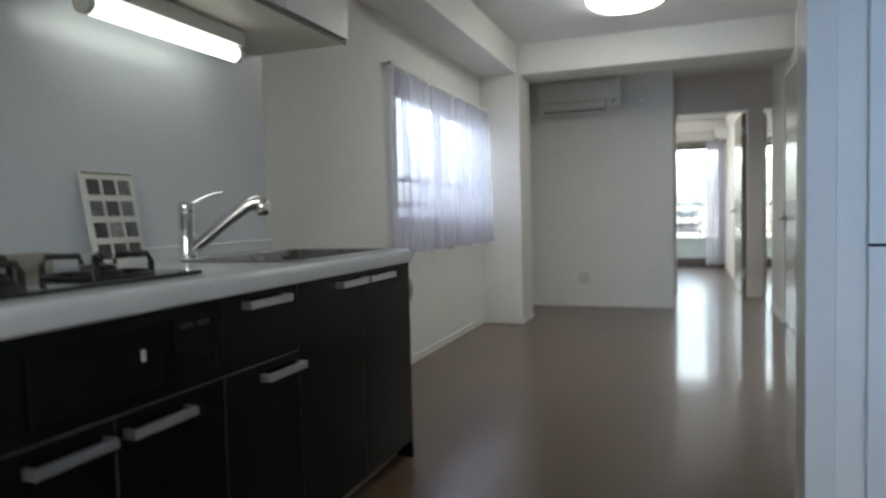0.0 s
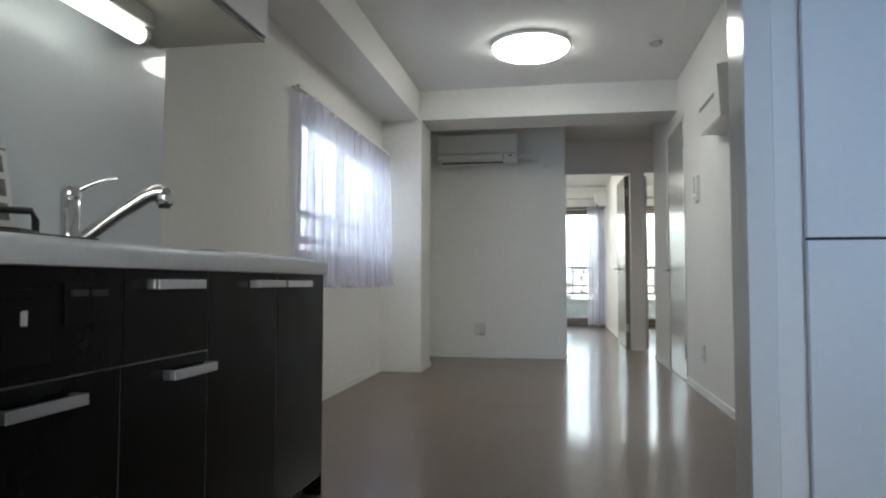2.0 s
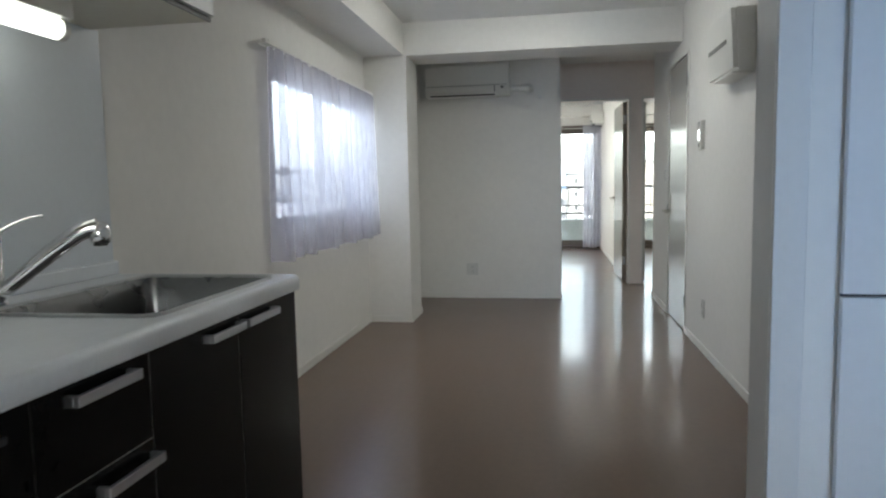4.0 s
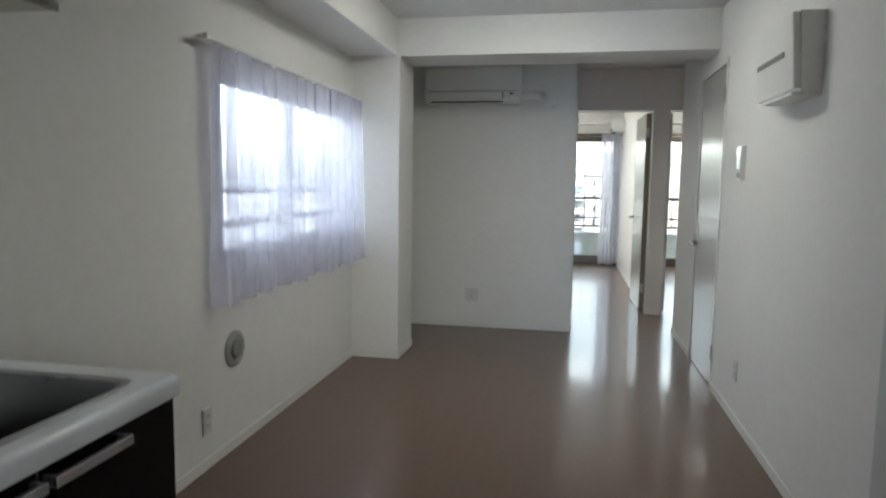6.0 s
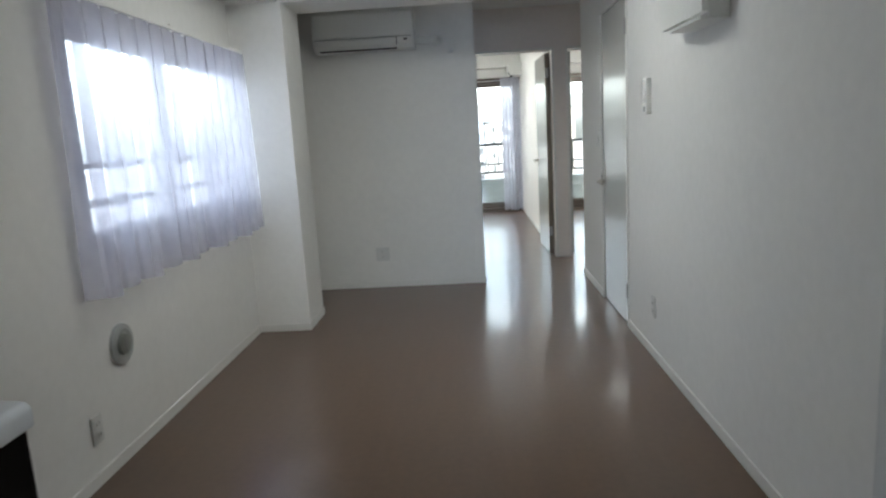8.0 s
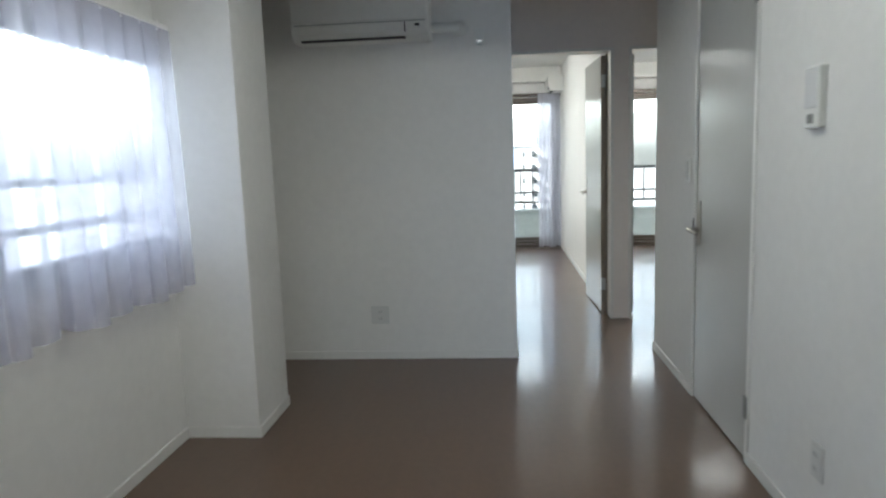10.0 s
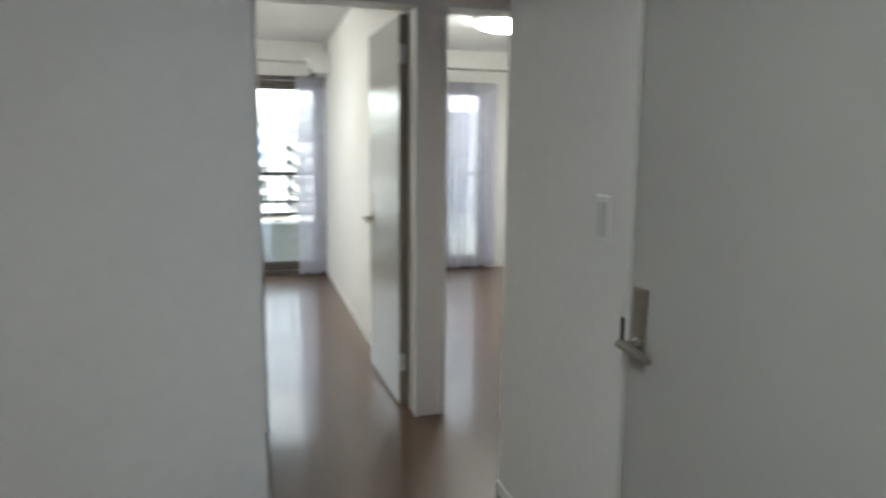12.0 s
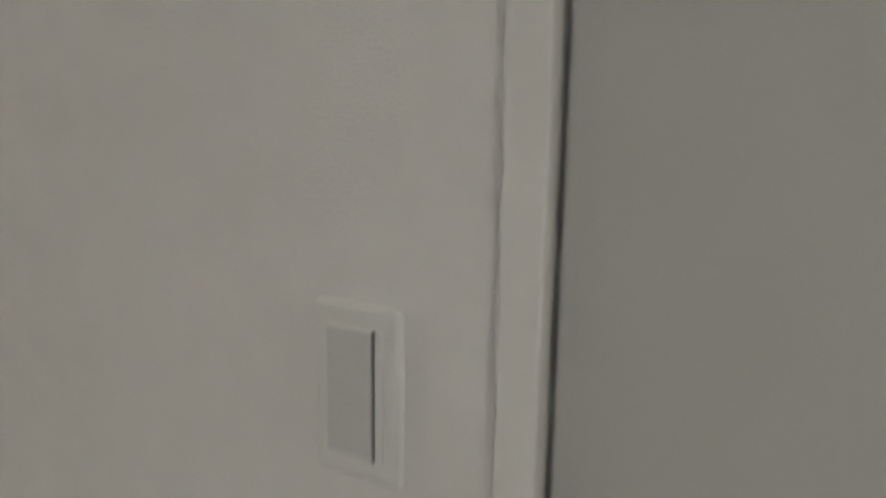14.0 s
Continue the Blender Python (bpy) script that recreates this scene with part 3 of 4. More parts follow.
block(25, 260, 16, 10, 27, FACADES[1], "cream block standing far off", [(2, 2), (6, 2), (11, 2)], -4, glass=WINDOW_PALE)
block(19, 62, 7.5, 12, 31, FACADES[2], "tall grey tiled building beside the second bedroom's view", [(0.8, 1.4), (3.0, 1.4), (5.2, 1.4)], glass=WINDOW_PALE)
block(30, 80, 14, 12, 22, FACADES[0], "white flats with rows of windows", [(1, 2), (5, 2), (9, 2)])
ROOFS = [ROOF_GREY, material("blue_grey_roof", (0.2, 0.215, 0.24), 0.7, spread=0.15, scale=0.5), material("white_flat_roof", (0.5, 0.5, 0.5), 0.8, spread=0.08, scale=0.5)]
rnd = random.Random(11)
for row in range(5):
    for col in range(7):
        house(-22 + col * 10 + rnd.uniform(-2, 2), 62 + row * 15 + rnd.uniform(-3, 3), rnd.uniform(5, 8), rnd.uniform(6, 9), rnd.uniform(5.5, 10), FACADES[rnd.randrange(3)], ROOFS[rnd.randrange(3)], "low town house with a shallow roof") if not (row == 0 and col in (4, 5)) else None

# ---- kitchen ----
FX, CT = -0.752, 0.902     # face of the fronts, top of the worktop
GROUP = "kitchen base cabinets"


def grip(parent, y0, y1, z):
    """A square aluminium bar on two posts on a front in the plane x = FX."""
    bm = boxes((FX + 0.022, y0, z - 0.011, FX + 0.034, y1, z + 0.011), (FX + 0.0005, y0, z - 0.011, FX + 0.022, y0 + 0.012, z + 0.011), (FX + 0.0005, y1 - 0.012, z - 0.011, FX + 0.022, y1, z + 0.011), bevel=0.0015)
    part("handle", bm, ALU, parent, "satin aluminium bar handle")


def front(unit, name, y0, y1, z0, z1, handle=None):
    f = part(name, boxes((FX - 0.018, y0 + 0.002, z0 + 0.002, FX, y1 - 0.002, z1 - 0.002), bevel=0.0012), BLACK, unit)
    # band behind the front; its pale grey paints the light caught along the edges
    part("edge_band", boxes((FX - 0.0185, y0 + 0.0003, z0 + 0.0003, FX - 0.0015, y1 - 0.0003, z1 - 0.0003)), BLACK_EDGE, f, "grey brown edge band, lightened as edges that catch light")
    if handle:
        grip(f, *handle)
    return f


def base_unit(y0, y1, label):
    u = tagged(new("kitchen_cabinet"), label, "cabinet", GROUP)
    part("carcass", boxes((LX + 0.02, y0 + 0.001, 0.08, FX - 0.02, y1 - 0.001, 0.69 if y0 > 1.8 or y1 < 1.6 else 0.855)), BLACK_EDGE, u, "grey board carcass")
    part("plinth", boxes((LX + 0.02, y0 + 0.001, 0, FX - 0.075, y1 - 0.001, 0.08)), KICK, u, "grey brown recessed plinth")
    return u


ZL = 0.642
u = base_unit(0.845, 1.527, "black lacquered base cabinet with two doors below the grill")
front(u, "door", 0.845, 1.182, 0.08, ZL, (0.975, 1.16, 0.6))
front(u, "door", 1.182, 1.527, 0.08, ZL, (1.2, 1.39, 0.6))
u = base_unit(1.527, 1.874, "narrow black lacquered base cabinet with a drawer and a door")
front(u, "drawer", 1.527, 1.874, ZL, 0.85, (1.605, 1.802, 0.814))
front(u, "door", 1.527, 1.874, 0.08, ZL, (1.675, 1.866, 0.603))
u = base_unit(1.874, 2.73, "black lacquered sink cabinet with a pair of doors")
front(u, "door", 1.874, 2.305, 0.08, 0.85, (2.105, 2.295, 0.814))
front(u, "door", 2.305, 2.73, 0.08, 0.85, (2.315, 2.535, 0.814))
part("side_panel", boxes((LX + 0.02, 2.7305, 0, FX, 2.7345, 0.852)), BLACK, u, "black end panel")

# worktop with a cut-out for the sink and a raised back edge
SX0, SX1, SY0, SY1 = -1.27, -0.792, 1.96, 2.642
wt = bmesh.new()
nose = [(-0.731 - 0.02 + 0.02 * math.sin(radians(k * 15)), CT - 0.02 + 0.02 * math.cos(radians(k * 15))) for k in range(7)]
nose += [(-0.731, CT - 0.047), (-0.7335, CT - 0.053), (-0.739, CT - 0.055), (FX + 0.001, CT - 0.055), (SX1, CT - 0.03), (SX1, CT)]
prism(wt, nose, "y", 0.8, 2.737)
end_edges = [e for e in wt.edges if all(v.co.y > 2.73 and v.co.x > -0.76 for v in e.verts)]
bmesh.ops.bevel(wt, geom=end_edges, offset=0.007, segments=3, affect="EDGES", profile=0.5)
top = tagged(new("kitchen_worktop"), "cool white stone worktop with a rounded front edge", "worktop")
part("front_edge", wt, WORKTOP, top, smooth=True)
for row in ((LX + 0.007, 0.8, CT - 0.03, SX1 - 0.0002, SY0, CT), (LX + 0.007, SY1, CT - 0.03, SX1 - 0.0002, 2.737, CT), (LX + 0.007, SY0, CT - 0.03, SX0, SY1, CT)):
    part("slab", boxes(row), WORKTOP, top)
part("upstand", boxes((LX + 0.0065, 0.8, CT, LX + 0.03, 2.735, CT + 0.05), bevel=0.006), WORKTOP, top, "low white upstand along the wall")

# sink
def rounded(x0, y0, x1, y1, r, k=5):
    pts = []
    for cx, cy, a0 in ((x1 - r, y1 - r, 0), (x0 + r, y1 - r, 90), (x0 + r, y0 + r, 180), (x1 - r, y0 + r, 270)):
        for i in range(k + 1):
            a = radians(a0 + 90 * i / k)
            pts.append((cx + r * math.cos(a), cy + r * math.sin(a)))
    return pts


def loft(bm, loops, cap=True):
    rings = [[bm.verts.new((x, y, z)) for x, y in pts] for pts, z in loops]
    for a, b in zip(rings, rings[1:]):
        for i in range(len(a)):
            bm.faces.new((a[i], a[(i + 1) % len(a)], b[(i + 1) % len(b)], b[i]))
    if cap:
        bm.faces.new(rings[-1])
    return bm


sink = tagged(new("kitchen_sink"), "deep stainless steel sink set into the worktop", "sink")
bm = loft(bmesh.new(), [(rounded(SX0 - 0.012, SY0 - 0.012, SX1 + 0.012, SY1 + 0.012, 0.05), CT + 0.0012), (rounded(SX0 - 0.008, SY0 - 0.008, SX1 + 0.008, SY1 + 0.008, 0.05), CT + 0.004),
                        (rounded(SX0 + 0.012, SY0 + 0.012, SX1 - 0.012, SY1 - 0.012, 0.05), CT + 0.002), (rounded(SX0 + 0.02, SY0 + 0.02, SX1 - 0.02, SY1 - 0.02, 0.05), CT - 0.02),
                        (rounded(SX0 + 0.03, SY0 + 0.03, SX1 - 0.03, SY1 - 0.03, 0.06), CT - 0.165), (rounded(SX0 + 0.06, SY0 + 0.06, SX1 - 0.06, SY1 - 0.06, 0.06), CT - 0.185)])
part("basin", bm, STEEL, sink, smooth=True)
bm = loft(bmesh.new(), [(rounded(SX0 - 0.014, SY0 - 0.014, SX1 + 0.014, SY1 + 0.014, 0.055), CT + 0.0008), (rounded(SX0 - 0.011, SY0 - 0.011, SX1 + 0.011, SY1 + 0.011, 0.055), CT + 0.0075),
                        (rounded(SX0 - 0.002, SY0 - 0.002, SX1 + 0.002, SY1 + 0.002, 0.05), CT + 0.0085), (rounded(SX0 + 0.004, SY0 + 0.004, SX1 - 0.004, SY1 - 0.004, 0.05), CT + 0.006), (rounded(SX0 + 0.006, SY0 + 0.006, SX1 - 0.006, SY1 - 0.006, 0.05), CT + 0.0032)], False)
part("rim", bm, RIM_STEEL, sink, "raised satin steel rim", smooth=True)
part("drain", lathe(bmesh.new(), [(0.06, 0), (0.058, 0.004), (0.045, 0.004), (0.04, 0.001)], (-1.1, 2.33, CT - 0.185), "z", 28), CHROME, sink, "round chrome drain", smooth=True)

# tap
tap = tagged(new("kitchen_tap"), "chrome single lever kitchen tap with a pull-out spout", "tap")
TX, TY = -1.33, 2.07
part("base_ring", lathe(bmesh.new(), [(0.035, 0), (0.035, 0.006), (0.031, 0.01)], (TX, TY, CT), "z", 28), CHROME, tap, smooth=True)
part("column", lathe(bmesh.new(), [(0.029, 0.006), (0.029, 0.165), (0.027, 0.168), (0.027, 0.172), (0.029, 0.175), (0.029, 0.2), (0.025, 0.209), (0.012, 0.213)], (TX, TY, CT), "z", 32), CHROME, tap, smooth=True)
dx, dy = 0.9, 0.44
part("lever_handle", sweep(bmesh.new(), [(TX + dx * 0.018, TY + dy * 0.018, CT + 0.2), (TX + dx * 0.06, TY + dy * 0.06, CT + 0.224), (TX + dx * 0.095, TY + dy * 0.095, CT + 0.238), (TX + dx * 0.13, TY + dy * 0.13, CT + 0.243)], [0.01, 0.006, 0.004, 0.0035], 10), CHROME, tap, smooth=True)
sp = [(TX + dx * a, TY + dy * a, CT + h) for a, h in ((0.0, 0.028), (0.03, 0.045), (0.06, 0.07), (0.14, 0.138), (0.21, 0.19), (0.238, 0.203), (0.262, 0.206))]
part("spout", sweep(bmesh.new(), sp, [0.018, 0.02, 0.021, 0.024, 0.025, 0.027, 0.026], 18), CHROME, tap, smooth=True)
part("spray_head", lathe(bmesh.new(), [(0.022, -0.036), (0.027, -0.03), (0.028, -0.004), (0.024, 0.014), (0.013, 0.024)], (TX + dx * 0.268, TY + dy * 0.268, CT + 0.196), "z", 24), CHROME, tap, smooth=True)
part("nozzle", lathe(bmesh.new(), [(0.018, -0.042), (0.018, -0.0362)], (TX + dx * 0.268, TY + dy * 0.268, CT + 0.196), "z", 24), SLOT, tap, "black spray nozzle")

# hob with grill
hob = tagged(new("gas_hob"), "black built-in gas hob with iron grates and a grill", "gas hob")
part("hob_plate", boxes((-1.37, 0.86, CT + 0.0005, -0.835, 1.56, CT + 0.012), bevel=0.004), HOB, hob, "black glass hob plate")
for bx, by in ((-0.99, 1.375), (-0.99, 1.03), (-1.24, 1.19)):
    part("burner", lathe(bmesh.new(), [(0.055, 0), (0.055, 0.012), (0.04, 0.014), (0.04, 0.024), (0.025, 0.028)], (bx, by, CT + 0.012), "z", 28), IRON, hob, "round black burner", smooth=True)
    bm = bmesh.new()
    for k in range(4):
        a = radians(45 + 90 * k)
        c, s = math.cos(a), math.sin(a)
        z = CT + 0.012
        sweep(bm, [(bx + c * 0.118, by + s * 0.118, z), (bx + c * 0.118, by + s * 0.118, z + 0.03), (bx + c * 0.11, by + s * 0.11, z + 0.05), (bx + c * 0.04, by + s * 0.04, z + 0.05), (bx + c * 0.035, by + s * 0.035, z + 0.028)], 0.0075, 8)
    sweep(bm, [(bx + 0.118 * math.cos(radians(a)), by + 0.118 * math.sin(radians(a)), CT + 0.016) for a in range(0, 361, 20)], 0.005, 8)
    part("grate", bm, IRON, hob, "black iron pan grate", smooth=True)
part("grill_body", boxes((LX + 0.06, 0.85, 0.7, FX - 0.012, 1.52, 0.85)), IRON, hob)
part("grill_front", boxes((FX - 0.012, 0.848, ZL + 0.003, FX + 0.002, 1.5245, 0.85), bevel=0.002), BLACK, hob, "black grill front panel")
gd = part("grill_door", boxes((FX + 0.003, 0.99, ZL + 0.03, FX + 0.012, 1.315, 0.81), bevel=0.002), BLACK, hob, "black grill door")
part("grill_handle", boxes((FX + 0.013, 1.05, 0.79, FX + 0.03, 1.26, 0.802), bevel=0.002), BLACK, gd)
part("grill_knob", boxes((FX + 0.013, 1.24, 0.742, FX + 0.02, 1.255, 0.771), bevel=0.003), CHROME, gd, "small chrome grill latch")
cp = part("control_panel", boxes((FX + 0.003, 1.352, 0.738, FX + 0.009, 1.472, 0.818), bevel=0.001), BLACK, hob, "dark control panel")
for k in range(2):
    part("control_button", boxes((FX + 0.0092, 1.362 + k * 0.056, 0.792, FX + 0.016, 1.404 + k * 0.056, 0.804), bevel=0.001), IRON, cp)
part("rear_vent", boxes((-1.43, 0.88, CT + 0.0005, -1.376, 1.57, CT + 0.06), bevel=0.004), VENT_STEEL, hob, "dull beige steel rear vent cover")

# mosaic board leaning on the wall
board = tagged(new("mosaic_board"), "white board of grey mosaic squares leaning on the wall", "tile sample")
bw, bh = 0.21, 0.315
lean = Matrix.Translation((-1.383, 1.725, CT + 0.001)) @ Matrix.Rotation(radians(-10.5), 4, "Y")
o = part("panel", boxes((-0.008, 0, 0.0, 0.0, bw, bh), bevel=0.001), PLASTIC, board)
o.matrix_world = lean
o = part("top_strip", boxes((0.0005, 0.004, bh - 0.012, 0.003, bw - 0.004, bh - 0.006)), GREY_PLASTIC, board, "thin dark printed strip")
o.matrix_world = lean
greys = [material("charcoal_tile", (0.07, 0.07, 0.075), 0.3, spread=0.6, scale=30), material("slate_tile", (0.16, 0.16, 0.17), 0.3, spread=0.6, scale=30), material("ash_tile", (0.32, 0.32, 0.32), 0.3, spread=0.6, scale=30)]
order = (0, 0, 1, 1, 0, 1, 0, 2, 1, 0, 0, 0)
for k in range(12):
    r, c = divmod(k, 3)
    y0, z1 = 0.018 + c * 0.062, bh - 0.03 - r * 0.071
    o = part("tile", boxes((0.0005, y0, z1 - 0.05, 0.004, y0 + 0.047, z1), bevel=0.001), greys[order[k]], board)
    o.matrix_world = lean

# wall cupboard and tube light
cup = tagged(new("wall_cupboard"), "white wall cupboard above the kitchen counter", "cupboard")
part("body", boxes((LX + 0.001, 0.8, 1.79, -1.0, 2.69, 2.326)), CABINET_WHITE, cup)
part("bottom_board", boxes((LX + 0.008, 0.8, 1.776, -1.0, 2.69, 1.7895)), BEIGE_BOARD, cup, "beige bottom board")
part("edge_strip", boxes((-1.0, 0.8, 1.774, -0.994, 2.692, 1.79)), GREY_PLASTIC, cup, "grey front edge strip")
for k in range(4):
    y0 = 0.8 + k * 0.4725
    part("door", boxes((-0.9995, y0 + 0.002, 1.792, -0.98, y0 + 0.4705, 2.322), bevel=0.0015), CABINET_WHITE, cup)
tube = tagged(new("tube_light"), "lit white tube light under the wall cupboard", "tube light")
part("housing", boxes((-1.335, 1.64, 1.718, -1.255, 2.36, 1.7755), bevel=0.004), PLASTIC, tube, "white lamp housing")
part("tube", sweep(bmesh.new(), [(-1.295, 1.66, 1.688), (-1.295, 2.33, 1.688)], 0.031, 20), TUBE_GLOW, tube, "glowing tube", smooth=True)
part("end_cap", sweep(bmesh.new(), [(-1.295, 2.331, 1.688), (-1.295, 2.355, 1.688)], 0.032, 20), PLASTIC, tube, smooth=True)
part("end_cap", sweep(bmesh.new(), [(-1.295, 1.635, 1.688), (-1.295, 1.659, 1.688)], 0.032, 20), PLASTIC, tube, smooth=True)

# ---- storage cabinet and door casing beside the entrance ----
structure("trim_casing", boxes((0.66, 2.172, 0, 0.733, 2.1895, CZ), (0.66, 2.19, 0, 0.6695, 2.337, CZ), bevel=0.003), GLOSS_TRIM, "white painted casing on the wing wall end", "casing")
st = tagged(new("storage_cabinet"), "tall white storage cabinet with an upper and a lower door", "cabinet")
part("body", boxes((0.815, 2.16, 0.0, 1.145, 2.188, 2.3)), CABINET_WHITE, st)
part("door", boxes((0.8, 2.139, 0.03, 1.145, 2.159, 0.932), bevel=0.0015), CABINET_WHITE, st, "lower white door")
part("door", boxes((0.8, 2.139, 0.94, 1.145, 2.159, 2.3), bevel=0.0015), CABINET_WHITE, st, "upper white door")
part("gap_strip", boxes((0.802, 2.1575, 0.93, 1.143, 2.1595, 0.942)), SLOT, st, "dark gap between the doors")

# ---- air conditioners ----
def air_conditioner(m, label):
    """A wall unit 0.86 wide, its back on y = 0, front to -y, bottom at z = 0."""
    a = tagged(new("air_conditioner"), label, "air conditioner")
    a.matrix_world = m
    w, d, h = 0.86, 0.225, 0.325
    body = [(0, 0), (0, h), (-d + 0.03, h), (-d + 0.006, h - 0.012), (-d, h - 0.04), (-d, 0.085), (-d + 0.012, 0.04), (-d + 0.05, 0.006), (-d + 0.08, 0)]
    part("body", prism(bmesh.new(), body, "x", 0, w), PLASTIC, a)
    part("front_panel", boxes((0.006, -d - 0.012, 0.1, w - 0.006, -d - 0.0005, h - 0.03), bevel=0.004), PLASTIC, a, "smooth white front panel")
    part("panel_gap", boxes((0.02, -d - 0.004, 0.088, w - 0.02, -d - 0.0004, 0.095)), VENT_GREY, a, "grey gap below the panel")
    flap = [(-d - 0.001, 0.084), (-d - 0.006, 0.08), (-d + 0.006, 0.036), (-d + 0.04, 0.004), (-d + 0.046, 0.006), (-d + 0.013, 0.04)]
    part("air_flap", prism(bmesh.new(), flap, "x", 0.05, w - 0.15), PLASTIC, a, "white air flap")
    part("outlet_slot", boxes((0.05, -d + 0.03, -0.002, w - 0.15, -d + 0.075, 0.006)), SLOT, a, "dark air outlet")
    part("flap_end", boxes((w - 0.149, -d - 0.003, 0.03, w - 0.143, -d + 0.02, 0.085)), SLOT, a)
    part("sensor", boxes((w - 0.085, -d - 0.004, 0.06, w - 0.055, -d + 0.01, 0.075), bevel=0.003), SLOT, a, "dark sensor window")
    return a


air_conditioner(pose(-1.123, NY - 0.0005, 2.118), "white wall air conditioner above the niche wall")
air_conditioner(pose(1.051, FY - 0.02, 2.24, 0, 0, -90) @ Matrix.Diagonal((0.6, 0.9, 0.62, 1)), "small white air conditioner on the bedroom wall seen end-on")
pipe = tagged(new("pipe_cover"), "white pipe cover beside the air conditioner", "pipe cover")
part("sleeve", sweep(bmesh.new(), [(-0.2625, NY - 0.05, 2.19), (-0.13, NY - 0.05, 2.19), (-0.1, NY - 0.045, 2.189), (-0.085, NY - 0.02, 2.189), (-0.083, NY - 0.001, 2.189)], [0.03, 0.03, 0.036, 0.04, 0.045], 16), PLASTIC, pipe, smooth=True)
part("rosette", lathe(bmesh.new(), [(0.055, 0), (0.052, -0.008), (0.04, -0.012)], (-0.083, NY, 2.19), "y", 24), PLASTIC, pipe, smooth=True)


# ---- lamps ----
def ceiling_lamp(x, y, r, label, glow=LAMP_GLOW):
    c = tagged(new("ceiling_lamp"), label, "ceiling lamp")
    part("base", lathe(bmesh.new(), [(r * 0.98, 0.0), (r, -0.006), (r, -0.028), (r * 0.97, -0.032)], (x, y, CZ - 0.0005), "z", 48), PLASTIC, c, "white lamp rim", smooth=True)
    prof = [(r * 0.975, -0.033)] + [(r * 0.97 * math.cos(radians(a)), -0.034 - 0.075 * math.sin(radians(a))) for a in range(8, 90, 9)]
    part("diffuser", lathe(bmesh.new(), prof, (x, y, CZ), "z", 48), glow, c, "glowing white acrylic dome", smooth=True)


ceiling_lamp(-0.03, 5.13, 0.29, "round white ceiling lamp, switched on")
ceiling_lamp(2.42, 10.9, 0.26, "round white bedroom ceiling lamp, switched on", ROOM_GLOW)
# unseen lamp, added out of view to brighten the first bedroom
ceiling_lamp(-0.36, 10.9, 0.26, "round white bedroom ceiling lamp, switched on", ROOM_GLOW)
det = tagged(new("smoke_detector"), "small white smoke detector on the ceiling", "smoke detector")
part("base", lathe(bmesh.new(), [(0.055, 0), (0.055, -0.012)], (0.88, 5.22, CZ - 0.0005), "z", 24), PLASTIC, det, smooth=True)
part("sensor_head", lathe(bmesh.new(), [(0.048, -0.0125), (0.045, -0.03), (0.025, -0.04)], (0.88, 5.22, CZ), "z", 24), VENT_GREY, det, smooth=True)


# ---- wall fittings ----
SOCKETS = "wall sockets"


def wall_socket(m, label, w=0.075, h=0.125):
    p = tagged(new("wall_socket"), label, "wall socket", SOCKETS)
    p.matrix_world = m
    part("cover", boxes((-w / 2, -0.009, -h / 2, w / 2, 0, h / 2), bevel=0.003), PLATE, p)
    for z in (-0.024, 0.024):
        i = part("socket_insert", boxes((-0.024, -0.0115, z - 0.02, 0.024, -0.0092, z + 0.02), bevel=0.001), PLATE, p)
        for x in (-0.008, 0.008):
            part("slot", boxes((x - 0.0015, -0.0125, z - 0.009, x + 0.0015, -0.0117, z + 0.009)), GREY_PLASTIC, i)
    return p


wall_socket(pose(-0.687, NY, 0.312), "white double wall socket low on the niche wall", 0.125, 0.125)
wall_socket(pose(RX, 5.32, 0.31, 0, 0, -90), "white wall socket beside the closed door")
wall_socket(pose(LX, 4.06, 0.24, 0, 0, 90), "white wall socket under the window")
sw = tagged(new("light_switch"), "white wide rocker light switch beside the closed door", "light switch")
sw.matrix_world = pose(RX, 6.907, 1.256, 0, 0, -90)
part("cover", boxes((-0.04, -0.008, -0.068, 0.04, 0, 0.068), bevel=0.004), PLASTIC, sw)
part("rocker", boxes((-0.026, -0.0115, -0.05, 0.0165, -0.0082, 0.05), bevel=0.0015), PLATE, sw)
part("gap", boxes((0.0168, -0.0112, -0.05, 0.0184, -0.0084, 0.05)), GREY_PLASTIC, sw, "dark gap beside the rocker")
part("rocker", boxes((0.0187, -0.0105, -0.05, 0.026, -0.0082, 0.05), bevel=0.0015), PLASTIC, sw)
ic = tagged(new("intercom"), "glossy white intercom handset on the wall", "intercom")
ic.matrix_world = pose(RX, 5.42, 1.522, 0, 0, -90)
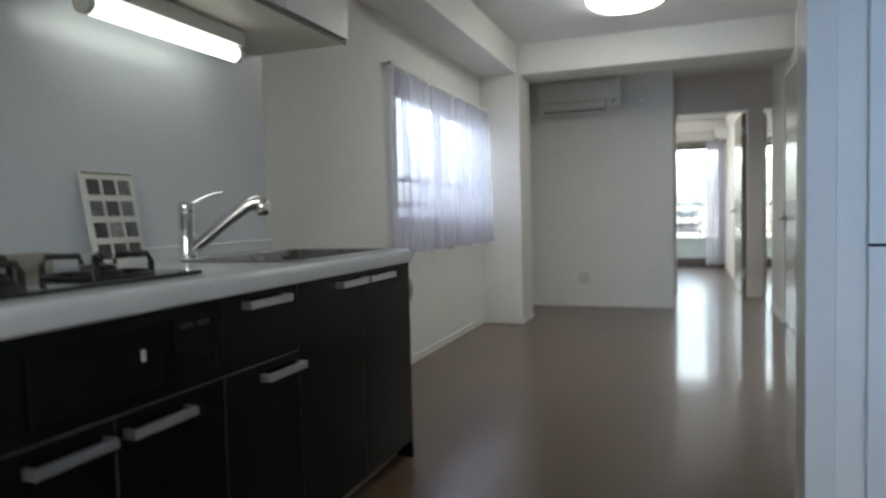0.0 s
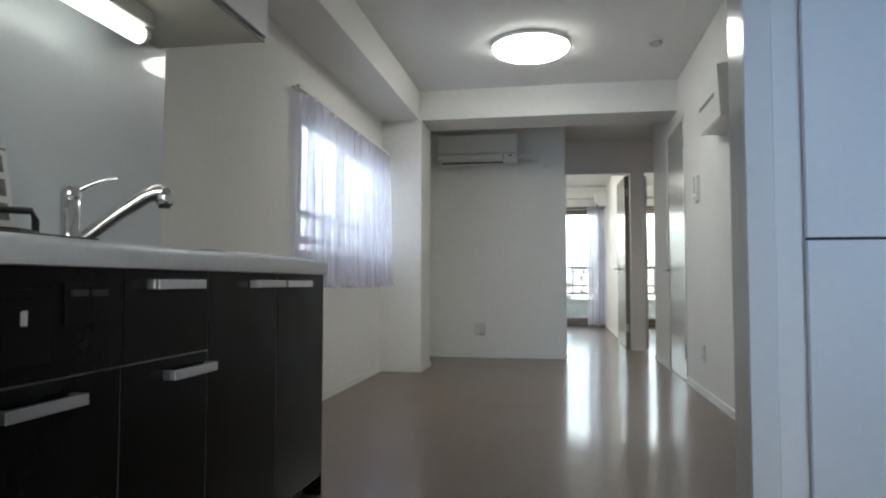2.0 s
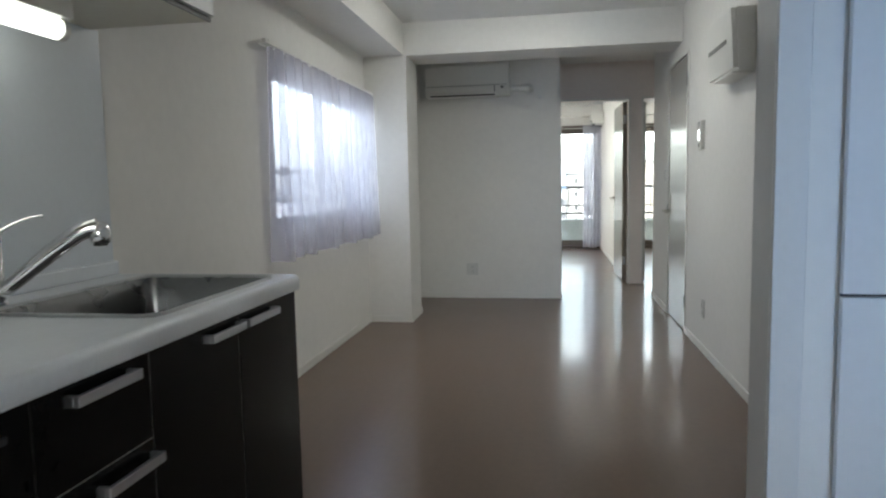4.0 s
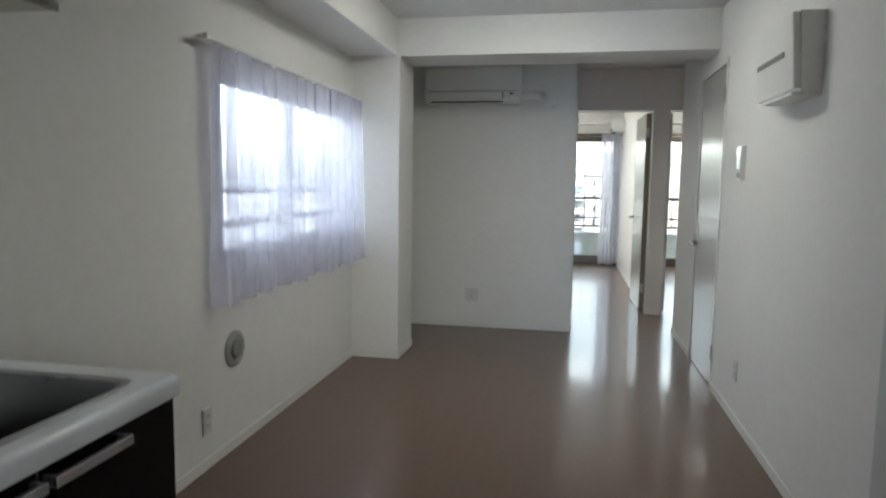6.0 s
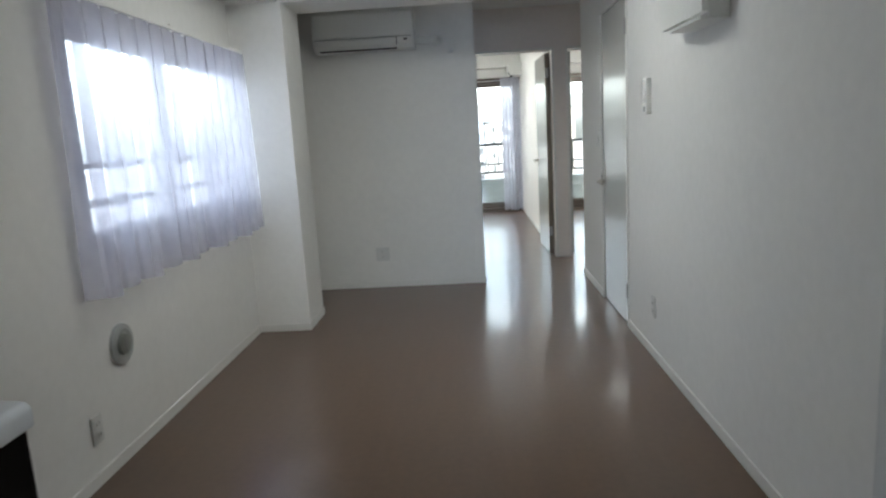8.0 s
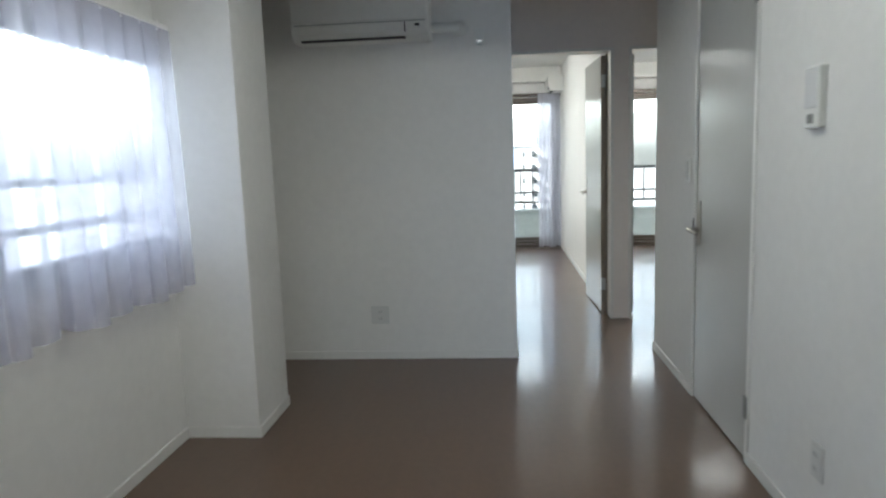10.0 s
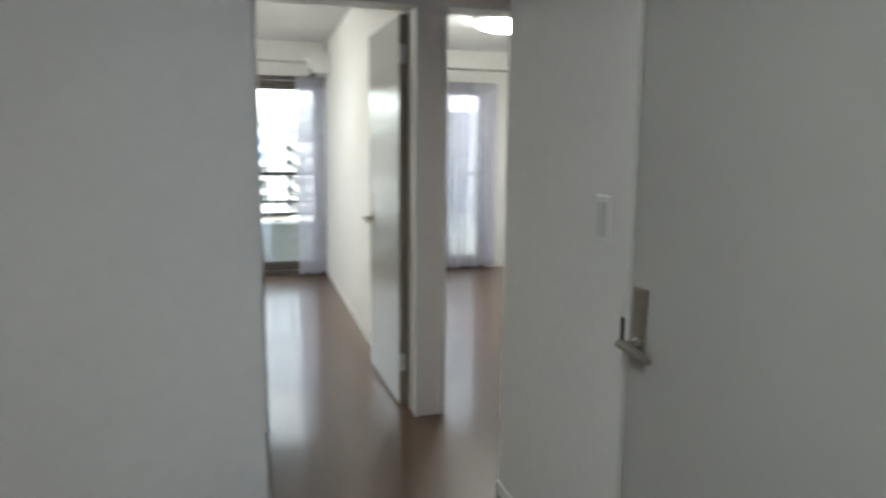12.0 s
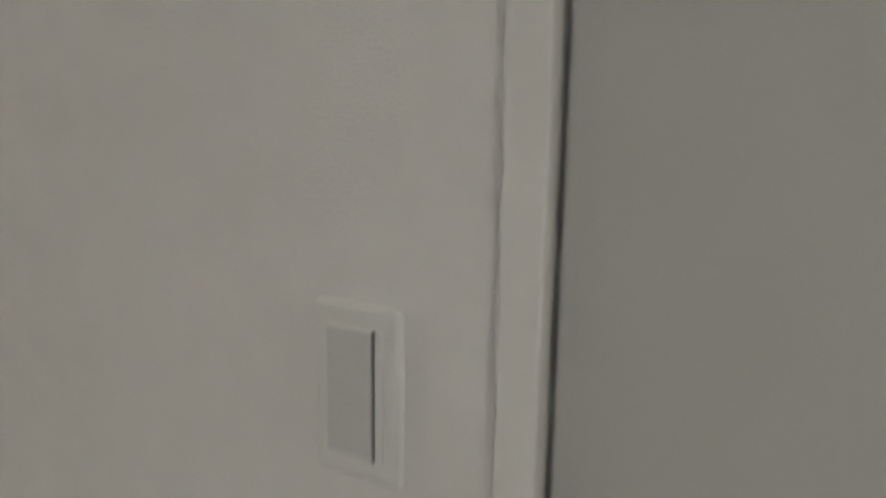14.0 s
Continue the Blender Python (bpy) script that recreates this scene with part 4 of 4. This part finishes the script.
part("body", boxes((-0.05, -0.028, -0.1, 0.05, 0, 0.1), bevel=0.006), PLASTIC, ic)
part("front_glass", boxes((-0.042, -0.0305, -0.035, 0.042, -0.0285, 0.092), bevel=0.002), PLASTIC_GLOSS, ic, "glossy white front")
part("speaker_grille", boxes((-0.02, -0.0305, -0.085, 0.02, -0.0285, -0.055)), GREY_PLASTIC, ic, "grey speaker grille")
br = tagged(new("breaker_box"), "white breaker box with a slotted lid high on the wall", "breaker box")
part("body", prism(bmesh.new(), [(1.1, 2.1), (RX - 0.0005, 2.1), (RX - 0.0005, 1.775), (1.12, 1.775)], "y", 4.25, 4.66), PLASTIC, br)
part("lid", prism(bmesh.new(), [(1.074, 2.095), (1.0995, 2.095), (1.1185, 1.79), (1.093, 1.79)], "y", 4.255, 4.8), PLASTIC, br, "white hinged lid leaning outwards at the top")
part("slot", boxes((1.0805, 4.37, 1.935, 1.086, 4.77, 1.958)), GREY_PLASTIC, br, "dark slot in the lid")
part("tray", boxes((1.085, 4.25, 1.762, RX - 0.0005, 4.66, 1.7745), bevel=0.002), PLASTIC, br, "thin bottom tray")
vent = tagged(new("vent_cap"), "round pale vent cap low under the window", "vent")
part("ring", lathe(bmesh.new(), [(0.095, 0.0), (0.092, 0.012), (0.07, 0.018), (0.055, 0.01)], (LX, 4.335, 0.523), "x", 36), VENT_GREY, vent, "grey vent ring", smooth=True)
part("hub", lathe(bmesh.new(), [(0.05, 0.011), (0.046, 0.026), (0.02, 0.03)], (LX, 4.335, 0.523), "x", 28), VENT_HUB, vent, "dull grey-green vent centre", smooth=True)
part("slit", boxes((LX + 0.0285, 4.322, 0.49, LX + 0.0315, 4.348, 0.545)), GREY_PLASTIC, vent, "dark vent slit")
plug = tagged(new("ceiling_socket"), "small white plug and socket beside the pipe cover", "plug")
part("cover", boxes((0.005, NY - 0.012, 2.075, 0.075, NY, 2.185), bevel=0.003), PLASTIC, plug)
part("plug_head", boxes((0.025, NY - 0.035, 2.08, 0.06, NY - 0.0125, 2.11), bevel=0.004), PLASTIC_GLOSS, plug, "glossy white plug")
